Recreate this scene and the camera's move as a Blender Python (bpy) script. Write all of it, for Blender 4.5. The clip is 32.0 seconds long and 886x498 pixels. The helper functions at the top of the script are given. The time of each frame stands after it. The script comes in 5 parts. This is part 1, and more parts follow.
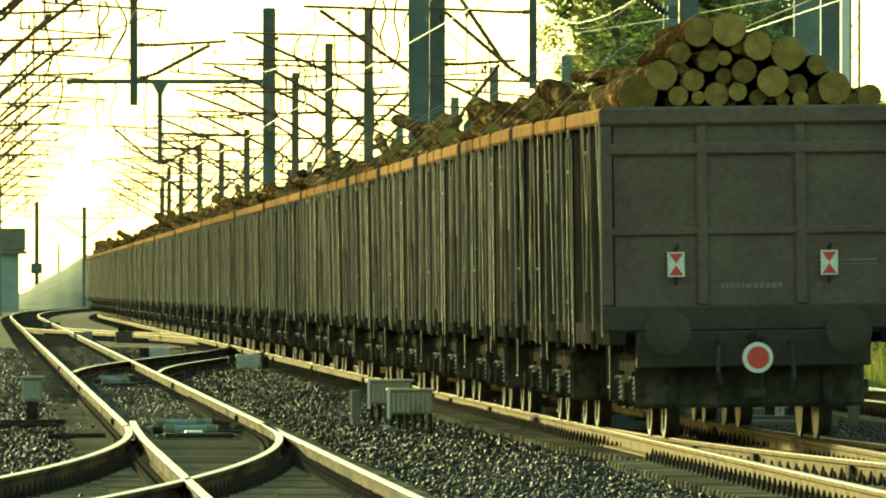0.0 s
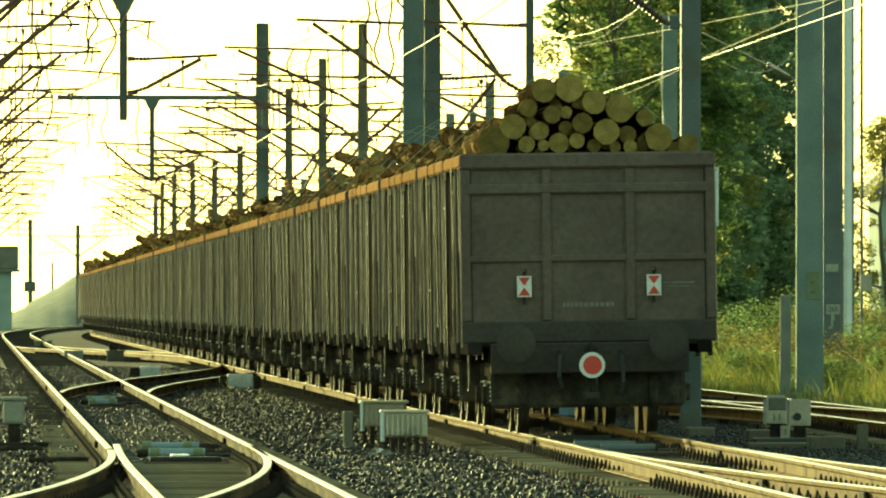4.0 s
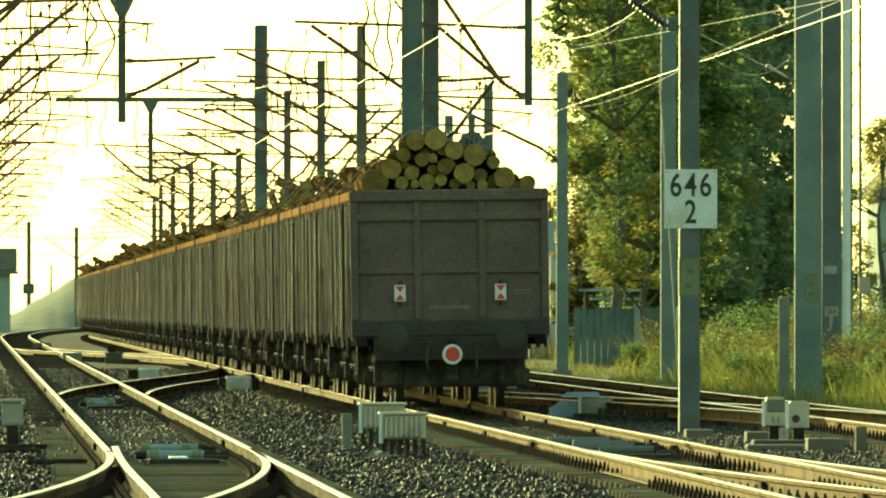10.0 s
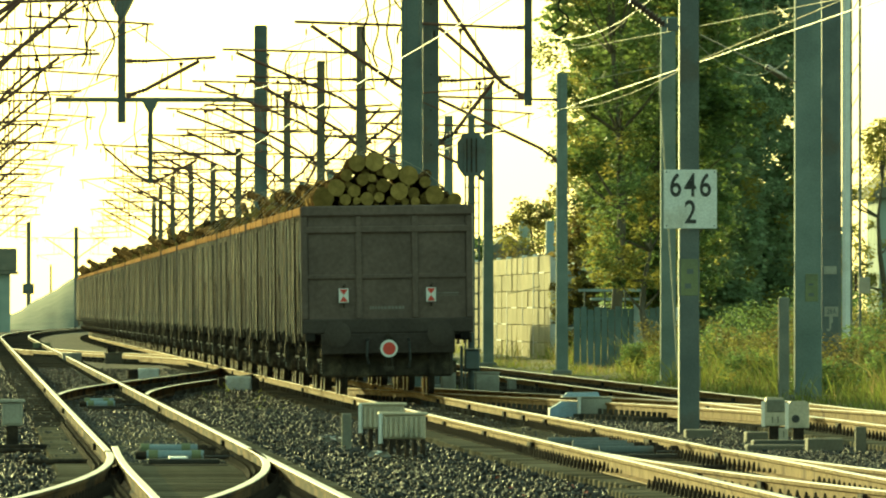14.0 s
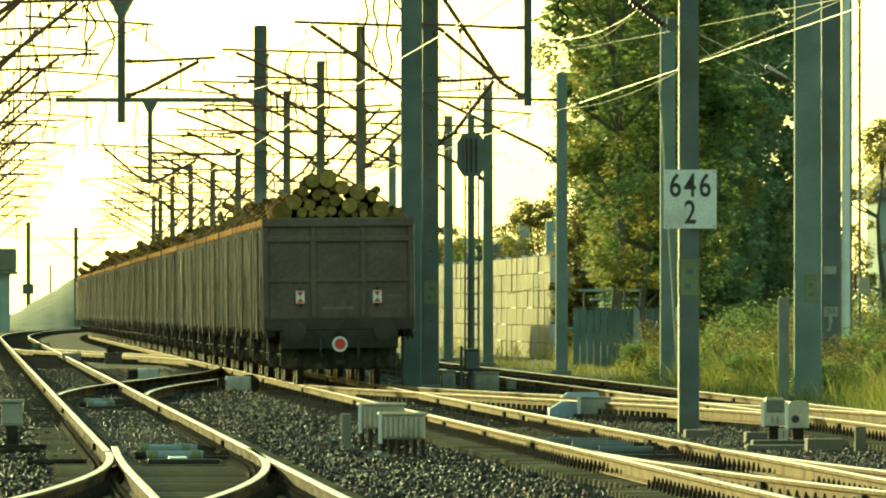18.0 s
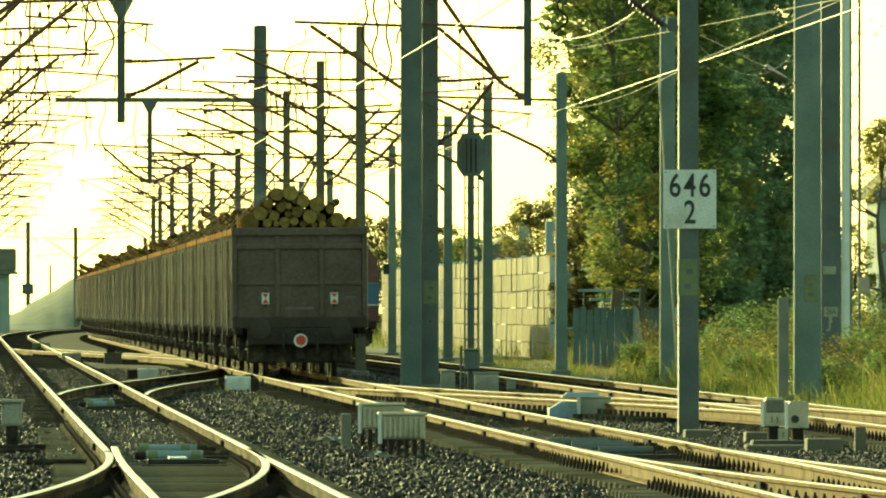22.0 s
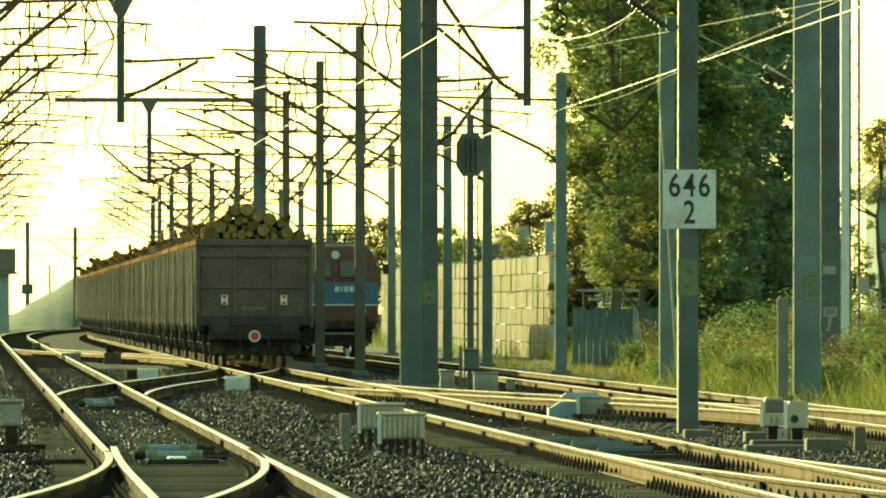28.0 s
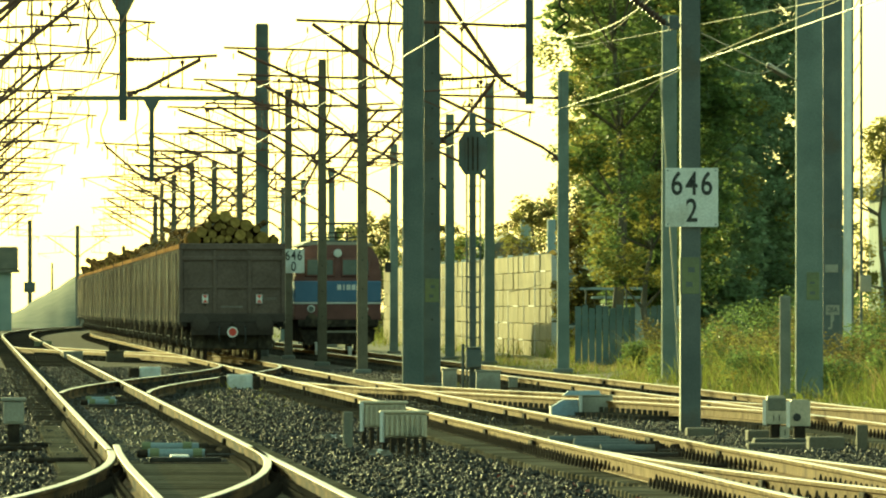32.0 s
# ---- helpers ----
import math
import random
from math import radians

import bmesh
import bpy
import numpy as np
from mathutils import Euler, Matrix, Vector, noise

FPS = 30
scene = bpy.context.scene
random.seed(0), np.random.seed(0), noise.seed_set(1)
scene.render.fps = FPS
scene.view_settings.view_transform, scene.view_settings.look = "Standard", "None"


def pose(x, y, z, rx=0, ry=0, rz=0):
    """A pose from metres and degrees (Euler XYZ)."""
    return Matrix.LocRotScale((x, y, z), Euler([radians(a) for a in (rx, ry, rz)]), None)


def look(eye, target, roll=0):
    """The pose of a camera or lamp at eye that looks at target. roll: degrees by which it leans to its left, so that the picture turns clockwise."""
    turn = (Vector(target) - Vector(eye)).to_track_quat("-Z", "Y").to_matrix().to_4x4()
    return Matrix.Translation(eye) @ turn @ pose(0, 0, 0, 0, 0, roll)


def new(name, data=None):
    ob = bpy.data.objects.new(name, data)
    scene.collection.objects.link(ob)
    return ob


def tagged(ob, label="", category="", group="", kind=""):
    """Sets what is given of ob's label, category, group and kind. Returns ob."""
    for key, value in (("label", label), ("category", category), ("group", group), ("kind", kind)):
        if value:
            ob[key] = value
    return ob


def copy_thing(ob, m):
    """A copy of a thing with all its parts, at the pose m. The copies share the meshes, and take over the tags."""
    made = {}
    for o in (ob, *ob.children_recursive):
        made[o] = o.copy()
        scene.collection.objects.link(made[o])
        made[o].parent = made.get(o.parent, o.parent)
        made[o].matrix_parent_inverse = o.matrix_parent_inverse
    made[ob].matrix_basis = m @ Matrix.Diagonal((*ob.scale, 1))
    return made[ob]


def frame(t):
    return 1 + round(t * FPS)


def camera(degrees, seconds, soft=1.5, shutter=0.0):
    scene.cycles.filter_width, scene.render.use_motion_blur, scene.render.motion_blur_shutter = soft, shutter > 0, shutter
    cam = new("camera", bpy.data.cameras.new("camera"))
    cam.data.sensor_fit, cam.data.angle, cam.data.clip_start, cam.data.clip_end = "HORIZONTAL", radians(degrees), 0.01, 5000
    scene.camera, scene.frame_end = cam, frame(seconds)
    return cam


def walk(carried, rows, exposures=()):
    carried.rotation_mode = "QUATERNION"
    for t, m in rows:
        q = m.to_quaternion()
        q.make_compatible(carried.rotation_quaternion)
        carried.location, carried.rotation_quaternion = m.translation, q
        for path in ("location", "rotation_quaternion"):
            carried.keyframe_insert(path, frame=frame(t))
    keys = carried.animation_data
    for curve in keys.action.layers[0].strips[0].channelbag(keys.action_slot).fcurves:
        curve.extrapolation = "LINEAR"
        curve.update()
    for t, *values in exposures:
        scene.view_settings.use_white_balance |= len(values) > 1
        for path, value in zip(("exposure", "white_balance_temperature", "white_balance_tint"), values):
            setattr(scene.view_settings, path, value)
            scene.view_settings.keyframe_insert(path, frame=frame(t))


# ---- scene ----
SECONDS = 32.0
LENS = 4.277
EYE = 1.45                       # eye height above the rail tops (z = 0)
F = 784.0 / math.tan(radians(LENS) / 2)
cam = camera(LENS, SECONDS, soft=2.05)


def aim(dx, dy, back=0.0):
    """The camera's pose: swung by small steps of the lens scale from its resting aim, and set back along its axis."""
    yaw = (828.0 - dx) / F
    tilt = (107.0 + dy) / F
    eye = Vector((-back * math.sin(yaw), -back * math.cos(yaw), EYE))
    way = Vector((math.sin(yaw) * math.cos(tilt), math.cos(yaw) * math.cos(tilt), math.sin(tilt)))
    return look(eye, eye + 100 * way)


walk(cam, [
    (0.0, aim(11, -36, 4.6)), (0.5, aim(20, -32)), (1.0, aim(18, -23.5)), (1.5, aim(11, -16)),
    (2.0, aim(7, -12)), (2.5, aim(6, -9)), (3.0, aim(3, -5.5)), (3.5, aim(3, -4.5)), (5.5, aim(0, -0.5)),
    (9.0, aim(0, 0)), (14.0, aim(-0.5, 0.3)), (20.0, aim(-1.2, 0.6)), (26.0, aim(-2, 0.6)), (31.5, aim(-2.6, 0.6)),
    (32.0, aim(1.8, -2.6))],
    exposures=[(0.0, 0.70, 6300, -38), (9.0, 0.67, 6300, -38), (25.0, 0.54, 6300, -38), (32.0, 0.54, 6300, -38)])

# ---- light ----
SUN_AZ, SUN_EL = -21.0, 10.0      # degrees to the left of the line, and above the horizon
TO_SUN = Vector((math.sin(radians(SUN_AZ)) * math.cos(radians(SUN_EL)), math.cos(radians(SUN_AZ)) * math.cos(radians(SUN_EL)), math.sin(radians(SUN_EL))))
world = bpy.data.worlds.new("sky")
scene.world = world
world.use_nodes = True
wn = world.node_tree.nodes
wl = world.node_tree.links
sky = wn.new("ShaderNodeTexSky")
sky.sky_type = "NISHITA"
sky.sun_disc = False
sky.sun_elevation = radians(SUN_EL)
sky.sun_rotation = radians(SUN_AZ)
sky.air_density, sky.dust_density, sky.ozone_density = 1.0, 1.5, 1.0
# the bright haze of a low sun: a broad halo round it, added to the clear sky
wtc = wn.new("ShaderNodeTexCoord")
dot = wn.new("ShaderNodeVectorMath")
dot.operation = "DOT_PRODUCT"
dot.inputs[1].default_value = TO_SUN
wl.new(wtc.outputs["Generated"], dot.inputs[0])
clip = wn.new("ShaderNodeMath")
clip.operation = "MAXIMUM"
clip.inputs[1].default_value = 0.0
wl.new(dot.outputs["Value"], clip.inputs[0])
halo = wn.new("ShaderNodeMath")
halo.operation = "POWER"
halo.inputs[1].default_value = 8.0
wl.new(clip.outputs[0], halo.inputs[0])
haze = wn.new("ShaderNodeBackground")
haze.inputs["Color"].default_value = (1.0, 0.96, 0.55, 1)
both = wn.new("ShaderNodeAddShader")
wn["Background"].inputs["Strength"].default_value = 0.125
wl.new(sky.outputs["Color"], wn["Background"].inputs["Color"])
wl.new(wn["Background"].outputs[0], both.inputs[0])
hz = wn.new("ShaderNodeMath")
hz.operation = "MULTIPLY_ADD"
hz.inputs[1].default_value, hz.inputs[2].default_value = 0.58, 0.21
wl.new(halo.outputs[0], hz.inputs[0]), wl.new(hz.outputs[0], haze.inputs["Strength"])
wl.new(haze.outputs[0], both.inputs[1])
wl.new(both.outputs[0], wn["World Output"].inputs["Surface"])
sun = new("sun", bpy.data.lights.new("sun", "SUN"))
sun.data.energy, sun.data.angle, sun.data.color = 4.8, radians(0.6), (1.0, 0.73, 0.36)
sun.matrix_world = look((0, 0, 0), (math.sin(radians(-SUN_AZ)), -math.cos(radians(SUN_AZ)), -math.tan(radians(SUN_EL))))


# ---- materials ----
def material(name, base, second=None, scale=6.0, rough=0.7, metal=0.0, bump=0.3, fine=40.0, stretch=(1, 1, 1), vary=0.0, third=None, depth=0.02):
    """Two colours mixed by coarse noise, fine grain in colour and relief, a third colour in sparse stains; vary: by object."""
    m = bpy.data.materials.new(name)
    m.use_nodes = True
    n, l = m.node_tree.nodes, m.node_tree.links
    b = n["Principled BSDF"]
    b.inputs["Roughness"].default_value, b.inputs["Metallic"].default_value = rough, metal
    tc = n.new("ShaderNodeTexCoord")
    mp = n.new("ShaderNodeMapping")
    mp.inputs["Scale"].default_value = stretch
    l.new(tc.outputs["Object"], mp.inputs["Vector"])
    big = n.new("ShaderNodeTexNoise")
    big.inputs["Scale"].default_value, big.inputs["Detail"].default_value = scale, 5
    small = n.new("ShaderNodeTexNoise")
    small.inputs["Scale"].default_value, small.inputs["Detail"].default_value = fine, 4
    for t in (big, small):
        l.new(mp.outputs["Vector"], t.inputs["Vector"])
    ramp = n.new("ShaderNodeValToRGB")
    ramp.color_ramp.elements[0].position, ramp.color_ramp.elements[1].position = 0.35, 0.68
    ramp.color_ramp.elements[0].color = (*base, 1)
    ramp.color_ramp.elements[1].color = (*(second or [c * 1.5 for c in base]), 1)
    l.new(big.outputs["Fac"], ramp.inputs["Fac"])
    col = ramp.outputs["Color"]
    if third:
        st = n.new("ShaderNodeTexNoise")
        st.inputs["Scale"].default_value, st.inputs["Detail"].default_value = scale * 0.37, 8
        l.new(mp.outputs["Vector"], st.inputs["Vector"])
        mask = n.new("ShaderNodeMapRange")
        mask.inputs["From Min"].default_value, mask.inputs["From Max"].default_value = 0.56, 0.66
        l.new(st.outputs["Fac"], mask.inputs["Value"])
        mx = n.new("ShaderNodeMixRGB")
        mx.inputs["Color2"].default_value = (*third, 1)
        l.new(mask.outputs["Result"], mx.inputs["Fac"])
        l.new(col, mx.inputs["Color1"])
        col = mx.outputs["Color"]
    hs = n.new("ShaderNodeHueSaturation")
    val = n.new("ShaderNodeMath")
    val.operation = "MULTIPLY_ADD"
    val.inputs[1].default_value, val.inputs[2].default_value = 0.7, 0.65
    l.new(small.outputs["Fac"], val.inputs[0])
    v = val.outputs[0]
    if vary:
        oi = n.new("ShaderNodeObjectInfo")
        ge = n.new("ShaderNodeNewGeometry")
        ad = n.new("ShaderNodeMath")
        l.new(oi.outputs["Random"], ad.inputs[0]), l.new(ge.outputs["Random Per Island"], ad.inputs[1])
        fr = n.new("ShaderNodeMath")
        fr.operation = "FRACT"
        l.new(ad.outputs[0], fr.inputs[0])
        sc = n.new("ShaderNodeMapRange")
        sc.inputs["To Min"].default_value, sc.inputs["To Max"].default_value = 1 - vary, 1 + vary
        l.new(fr.outputs[0], sc.inputs["Value"])
        mu = n.new("ShaderNodeMath")
        mu.operation = "MULTIPLY"
        l.new(v, mu.inputs[0]), l.new(sc.outputs["Result"], mu.inputs[1])
        v = mu.outputs[0]
    l.new(v, hs.inputs["Value"]), l.new(col, hs.inputs["Color"])
    l.new(hs.outputs["Color"], b.inputs["Base Color"])
    bp = n.new("ShaderNodeBump")
    bp.inputs["Strength"].default_value, bp.inputs["Distance"].default_value = bump, depth
    l.new(small.outputs["Fac"], bp.inputs["Height"]), l.new(bp.outputs["Normal"], b.inputs["Normal"])
    return m


ballast_mat = material("ballast", (0.024, 0.022, 0.018), (0.05, 0.044, 0.034), 1.3, 0.85, bump=0.8, fine=18, third=(0.10, 0.08, 0.05))
stone_mat = material("ballast_stone", (0.018, 0.018, 0.0175), (0.048, 0.044, 0.038), 4, 0.58, bump=0.5, fine=30, vary=0.7)
railtop_mat = material("worn_rail_steel", (0.20, 0.13, 0.065), (0.28, 0.19, 0.10), 3, 0.32, 1.0, 0.05, stretch=(1, .1, 1))
rail_mat = material("rusty_rail", (0.17, 0.098, 0.035), (0.265, 0.16, 0.062), 5, 0.75, 0.0, 0.4, third=(0.115, 0.062, 0.024))
# patchy dirt, plus painted shade for rail sides turned from the sun
dark_rail_mat = material("dirty_rail", (0.04, 0.028, 0.018), (0.17, 0.098, 0.040), 0.45, 0.8, 0.0, 0.4, third=(0.028, 0.022, 0.017))
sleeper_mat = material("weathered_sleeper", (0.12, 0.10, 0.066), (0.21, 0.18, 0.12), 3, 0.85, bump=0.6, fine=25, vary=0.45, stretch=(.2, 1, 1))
# darker sleepers for the far stretch
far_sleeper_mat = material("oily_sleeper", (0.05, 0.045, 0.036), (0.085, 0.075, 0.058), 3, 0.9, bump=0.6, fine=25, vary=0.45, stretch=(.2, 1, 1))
iron_mat = material("dark_iron", (0.030, 0.025, 0.021), (0.062, 0.048, 0.034), 8, 0.8, 0.0, 0.4)
concrete_mat = material("pole_concrete", (0.18, 0.178, 0.142), (0.26, 0.255, 0.205), 1.5, 0.85, bump=0.3, fine=30, third=(0.16, 0.165, 0.145))
dark_concrete_mat = material("dark_concrete", (0.125, 0.106, 0.072), (0.18, 0.152, 0.105), 1.5, 0.85, bump=0.3, fine=30, third=(0.08, 0.075, 0.06))
verge_pole_mat = material("teal_grey_concrete", (0.155, 0.19, 0.17), (0.22, 0.26, 0.23), 1.5, 0.85, bump=0.3, fine=30, third=(0.13, 0.155, 0.14))
slate_pole_mat = material("slate_concrete", (0.105, 0.13, 0.12), (0.15, 0.175, 0.16), 1.5, 0.85, bump=0.3, fine=30, third=(0.09, 0.10, 0.09))
steel_mat = material("painted_steel", (0.09, 0.105, 0.102), (0.135, 0.15, 0.142), 2, 0.6, 0.1, 0.15, third=(0.10, 0.075, 0.05))
blue_mat = material("blue_grey_paint", (0.20, 0.26, 0.29), (0.28, 0.34, 0.36), 3, 0.5, 0.0, 0.1, third=(0.15, 0.14, 0.12))
wire_mat = material("wire", (0.09, 0.08, 0.06), (0.14, 0.11, 0.07), 4, 0.5, 0.6, 0.0)
# pale copy of the wire colour that stands in for shine in the sun
sunlit_wire_mat = material("bright_wire", (0.36, 0.33, 0.23), (0.46, 0.42, 0.30), 4, 0.5, 0.1, 0.0)
bracket_mat = material("rusty_bracket_steel", (0.12, 0.060, 0.042), (0.18, 0.092, 0.062), 3, 0.7, 0.0, 0.2, third=(0.06, 0.045, 0.035))
insulator_mat = material("brown_porcelain", (0.05, 0.028, 0.02), (0.08, 0.045, 0.03), 6, 0.5, 0, 0.0)
# side brown: the shade of the recesses between posts is put into the colour
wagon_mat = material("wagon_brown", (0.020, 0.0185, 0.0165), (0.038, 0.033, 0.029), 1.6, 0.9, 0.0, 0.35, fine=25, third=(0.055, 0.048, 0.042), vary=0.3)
# end brown of the same wagon, lifted in colour for the haze
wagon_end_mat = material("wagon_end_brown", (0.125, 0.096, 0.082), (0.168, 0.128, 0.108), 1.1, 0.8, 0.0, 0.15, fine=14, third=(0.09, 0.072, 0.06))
# beams and buffers, darker than the end wall above
lower_end_mat = material("sooty_lower_end", (0.062, 0.051, 0.045), (0.088, 0.072, 0.062), 1.3, 0.85, 0.0, 0.2, fine=18, third=(0.05, 0.043, 0.038))
# thin posts, pale so that the colour carries their sunlit rims
post_mat = material("worn_side_post", (0.27, 0.21, 0.145), (0.46, 0.37, 0.255), 3, 0.38, 0.0, 0.15, fine=25, third=(0.12, 0.088, 0.062), vary=0.5)
stake_mat = material("pale_stake", (0.17, 0.125, 0.072), (0.30, 0.23, 0.14), 3, 0.45, 0.0, 0.2, fine=25, vary=0.5, third=(0.09, 0.062, 0.04))
box_mat = material("pale_box_paint", (0.50, 0.43, 0.31), (0.60, 0.52, 0.38), 3, 0.65, 0.0, 0.15, third=(0.30, 0.27, 0.20))
top_rail_mat = material("rubbed_top_rail", (0.34, 0.19, 0.085), (0.47, 0.28, 0.135), 2.5, 0.7, 0.0, 0.3, fine=25, third=(0.22, 0.115, 0.05), vary=0.2)
bark_mat = material("bark", (0.030, 0.021, 0.012), (0.135, 0.088, 0.040), 6, 0.95, bump=0.8, fine=18, stretch=(3, .6, 3), vary=0.6, third=(0.40, 0.265, 0.11), depth=.05)
wood_end_mat = material("cut_wood", (0.18, 0.13, 0.042), (0.32, 0.225, 0.072), 7, 0.8, bump=0.3, fine=50, vary=0.4)
under_mat = material("underframe", (0.042, 0.037, 0.031), (0.085, 0.072, 0.056), 6, 0.6, 0.0, 0.3, third=(0.14, 0.115, 0.08))
# spring steel with its sun glints put into a pale colour
spring_mat = material("greasy_spring_steel", (0.30, 0.26, 0.19), (0.46, 0.40, 0.29), 8, 0.38, 0.0, 0.1)
wheel_mat = material("wheel_steel", (0.030, 0.026, 0.021), (0.058, 0.048, 0.036), 5, 0.55, 0.0, 0.2)
faded_mark_mat = material("faded_stencil", (0.17, 0.152, 0.132), (0.23, 0.205, 0.18), 9, 0.8, bump=0.1, third=(0.13, 0.11, 0.095))
white_mat = material("white_paint", (0.72, 0.71, 0.67), (0.80, 0.79, 0.75), 4, 0.6, bump=0.05, third=(0.60, 0.57, 0.50))
red_mat = material("red_paint", (0.52, 0.045, 0.03), (0.60, 0.06, 0.04), 5, 0.5, bump=0.05)
black_mat = material("black_paint", (0.02, 0.02, 0.02), (0.035, 0.033, 0.03), 5, 0.5, bump=0.05)
grey_box_mat = material("grey_box", (0.30, 0.28, 0.225), (0.40, 0.375, 0.30), 2, 0.6, bump=0.2, third=(0.17, 0.155, 0.12))
yellow_mat = material("faded_yellow", (0.16, 0.18, 0.088), (0.21, 0.225, 0.112), 3, 0.7, bump=0.1, third=(0.14, 0.15, 0.095))
barrier_mat = material("barrier_concrete", (0.34, 0.275, 0.155), (0.43, 0.35, 0.21), 1.2, 0.85, bump=0.5, fine=14, vary=0.14, third=(0.30, 0.24, 0.15))
grass_mat = material("grass", (0.14, 0.17, 0.036), (0.27, 0.27, 0.07), 1.5, 0.8, bump=0.2, vary=0.5, third=(0.22, 0.17, 0.06))
soil_mat = material("soil_ground", (0.06, 0.062, 0.035), (0.10, 0.10, 0.05), 0.4, 0.95, bump=0.6, fine=6, third=(0.12, 0.09, 0.05))
leaf_mat = material("leaf", (0.16, 0.215, 0.07), (0.245, 0.305, 0.11), 0.6, 0.55, bump=0.1, vary=0.5)
# yellow of turning leaves, also used to colour crowns as sunlit
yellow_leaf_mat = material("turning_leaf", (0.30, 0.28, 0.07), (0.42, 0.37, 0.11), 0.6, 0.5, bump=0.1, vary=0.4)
# poplar leaf paled so that its colour holds the haze before the trees
poplar_leaf_mat = material("silvery_poplar_leaf", (0.28, 0.35, 0.20), (0.39, 0.47, 0.28), 0.6, 0.5, bump=0.1, vary=0.4)
bush_leaf_mat = material("bush_leaf", (0.15, 0.14, 0.045), (0.24, 0.18, 0.07), 0.5, 0.6, bump=0.1, vary=0.5)
trunk_mat = material("tree_trunk", (0.10, 0.085, 0.06), (0.17, 0.14, 0.10), 3, 0.9, bump=0.8, fine=14, stretch=(3, 3, .5))
red_leaf_mat = material("dry_leaf", (0.35, 0.06, 0.03), (0.45, 0.12, 0.05), 5, 0.7, bump=0.1, vary=0.3)
straw_mat = material("straw", (0.28, 0.22, 0.09), (0.40, 0.31, 0.14), 1.5, 0.8, bump=0.1, vary=0.4)
shed_mat = material("blue_grey_boards", (0.30, 0.37, 0.38), (0.40, 0.46, 0.46), 2, 0.8, bump=0.3, third=(0.24, 0.28, 0.28))
dark_board_mat = material("dark_teal_boards", (0.12, 0.17, 0.16), (0.18, 0.23, 0.22), 2, 0.8, bump=0.3)
# far walls, with distance haze put into a paler colour
house_mat = material("render_wall", (0.30, 0.35, 0.30), (0.38, 0.43, 0.37), 0.8, 0.9, bump=0.2)
roof_mat = material("roof_tile", (0.16, 0.155, 0.12), (0.22, 0.205, 0.155), 1.5, 0.85, bump=0.4, third=(0.20, 0.13, 0.09))
gravel_mat = material("gravel", (0.13, 0.14, 0.105), (0.19, 0.20, 0.145), 0.5, 0.95, bump=0.6, fine=5, third=(0.10, 0.13, 0.07))
# locomotive paints, dulled in colour for the haze in between
loco_red_mat = material("loco_red", (0.145, 0.062, 0.054), (0.19, 0.082, 0.07), 2, 0.6, bump=0.05, third=(0.13, 0.08, 0.068))
loco_blue_mat = material("loco_blue", (0.09, 0.17, 0.29), (0.115, 0.20, 0.33), 2, 0.6, bump=0.05)
hood_mat = material("pale_blue_hood", (0.27, 0.36, 0.46), (0.35, 0.44, 0.54), 3, 0.55, bump=0.1, third=(0.22, 0.25, 0.27))
glass_mat = material("window_glass", (0.10, 0.13, 0.13), (0.13, 0.16, 0.16), 3, 0.08, bump=0.0)
for dusty, gloss in ((rail_mat, .03), (dark_rail_mat, .03), (iron_mat, .02), (stone_mat, .3), (top_rail_mat, .0), (bark_mat, .0), (wood_end_mat, .0), (sleeper_mat, .0), (far_sleeper_mat, .0), (ballast_mat, .1), (wheel_mat, .25), (barrier_mat, .1), (post_mat, .35), (wagon_mat, .0), (stake_mat, .2), (under_mat, .0), (wagon_end_mat, .05), (lower_end_mat, .05)):
    dusty.node_tree.nodes["Principled BSDF"].inputs["Specular IOR Level"].default_value = gloss
for foliage in (leaf_mat, poplar_leaf_mat, yellow_leaf_mat, bush_leaf_mat, grass_mat, straw_mat):
    b = foliage.node_tree.nodes["Principled BSDF"]
    b.inputs["Transmission Weight"].default_value = 0.0
    b.inputs["Subsurface Weight"].default_value = 0.0
    tl = foliage.node_tree.nodes.new("ShaderNodeBsdfTranslucent")
    mx = foliage.node_tree.nodes.new("ShaderNodeMixShader")
    mx.inputs["Fac"].default_value = 0.62
    ll = foliage.node_tree.links
    ll.new(b.inputs["Base Color"].links[0].from_socket, tl.inputs["Color"])
    ll.new(b.outputs["BSDF"], mx.inputs[1]), ll.new(tl.outputs["BSDF"], mx.inputs[2])
    ll.new(mx.outputs["Shader"], foliage.node_tree.nodes["Material Output"].inputs["Surface"])


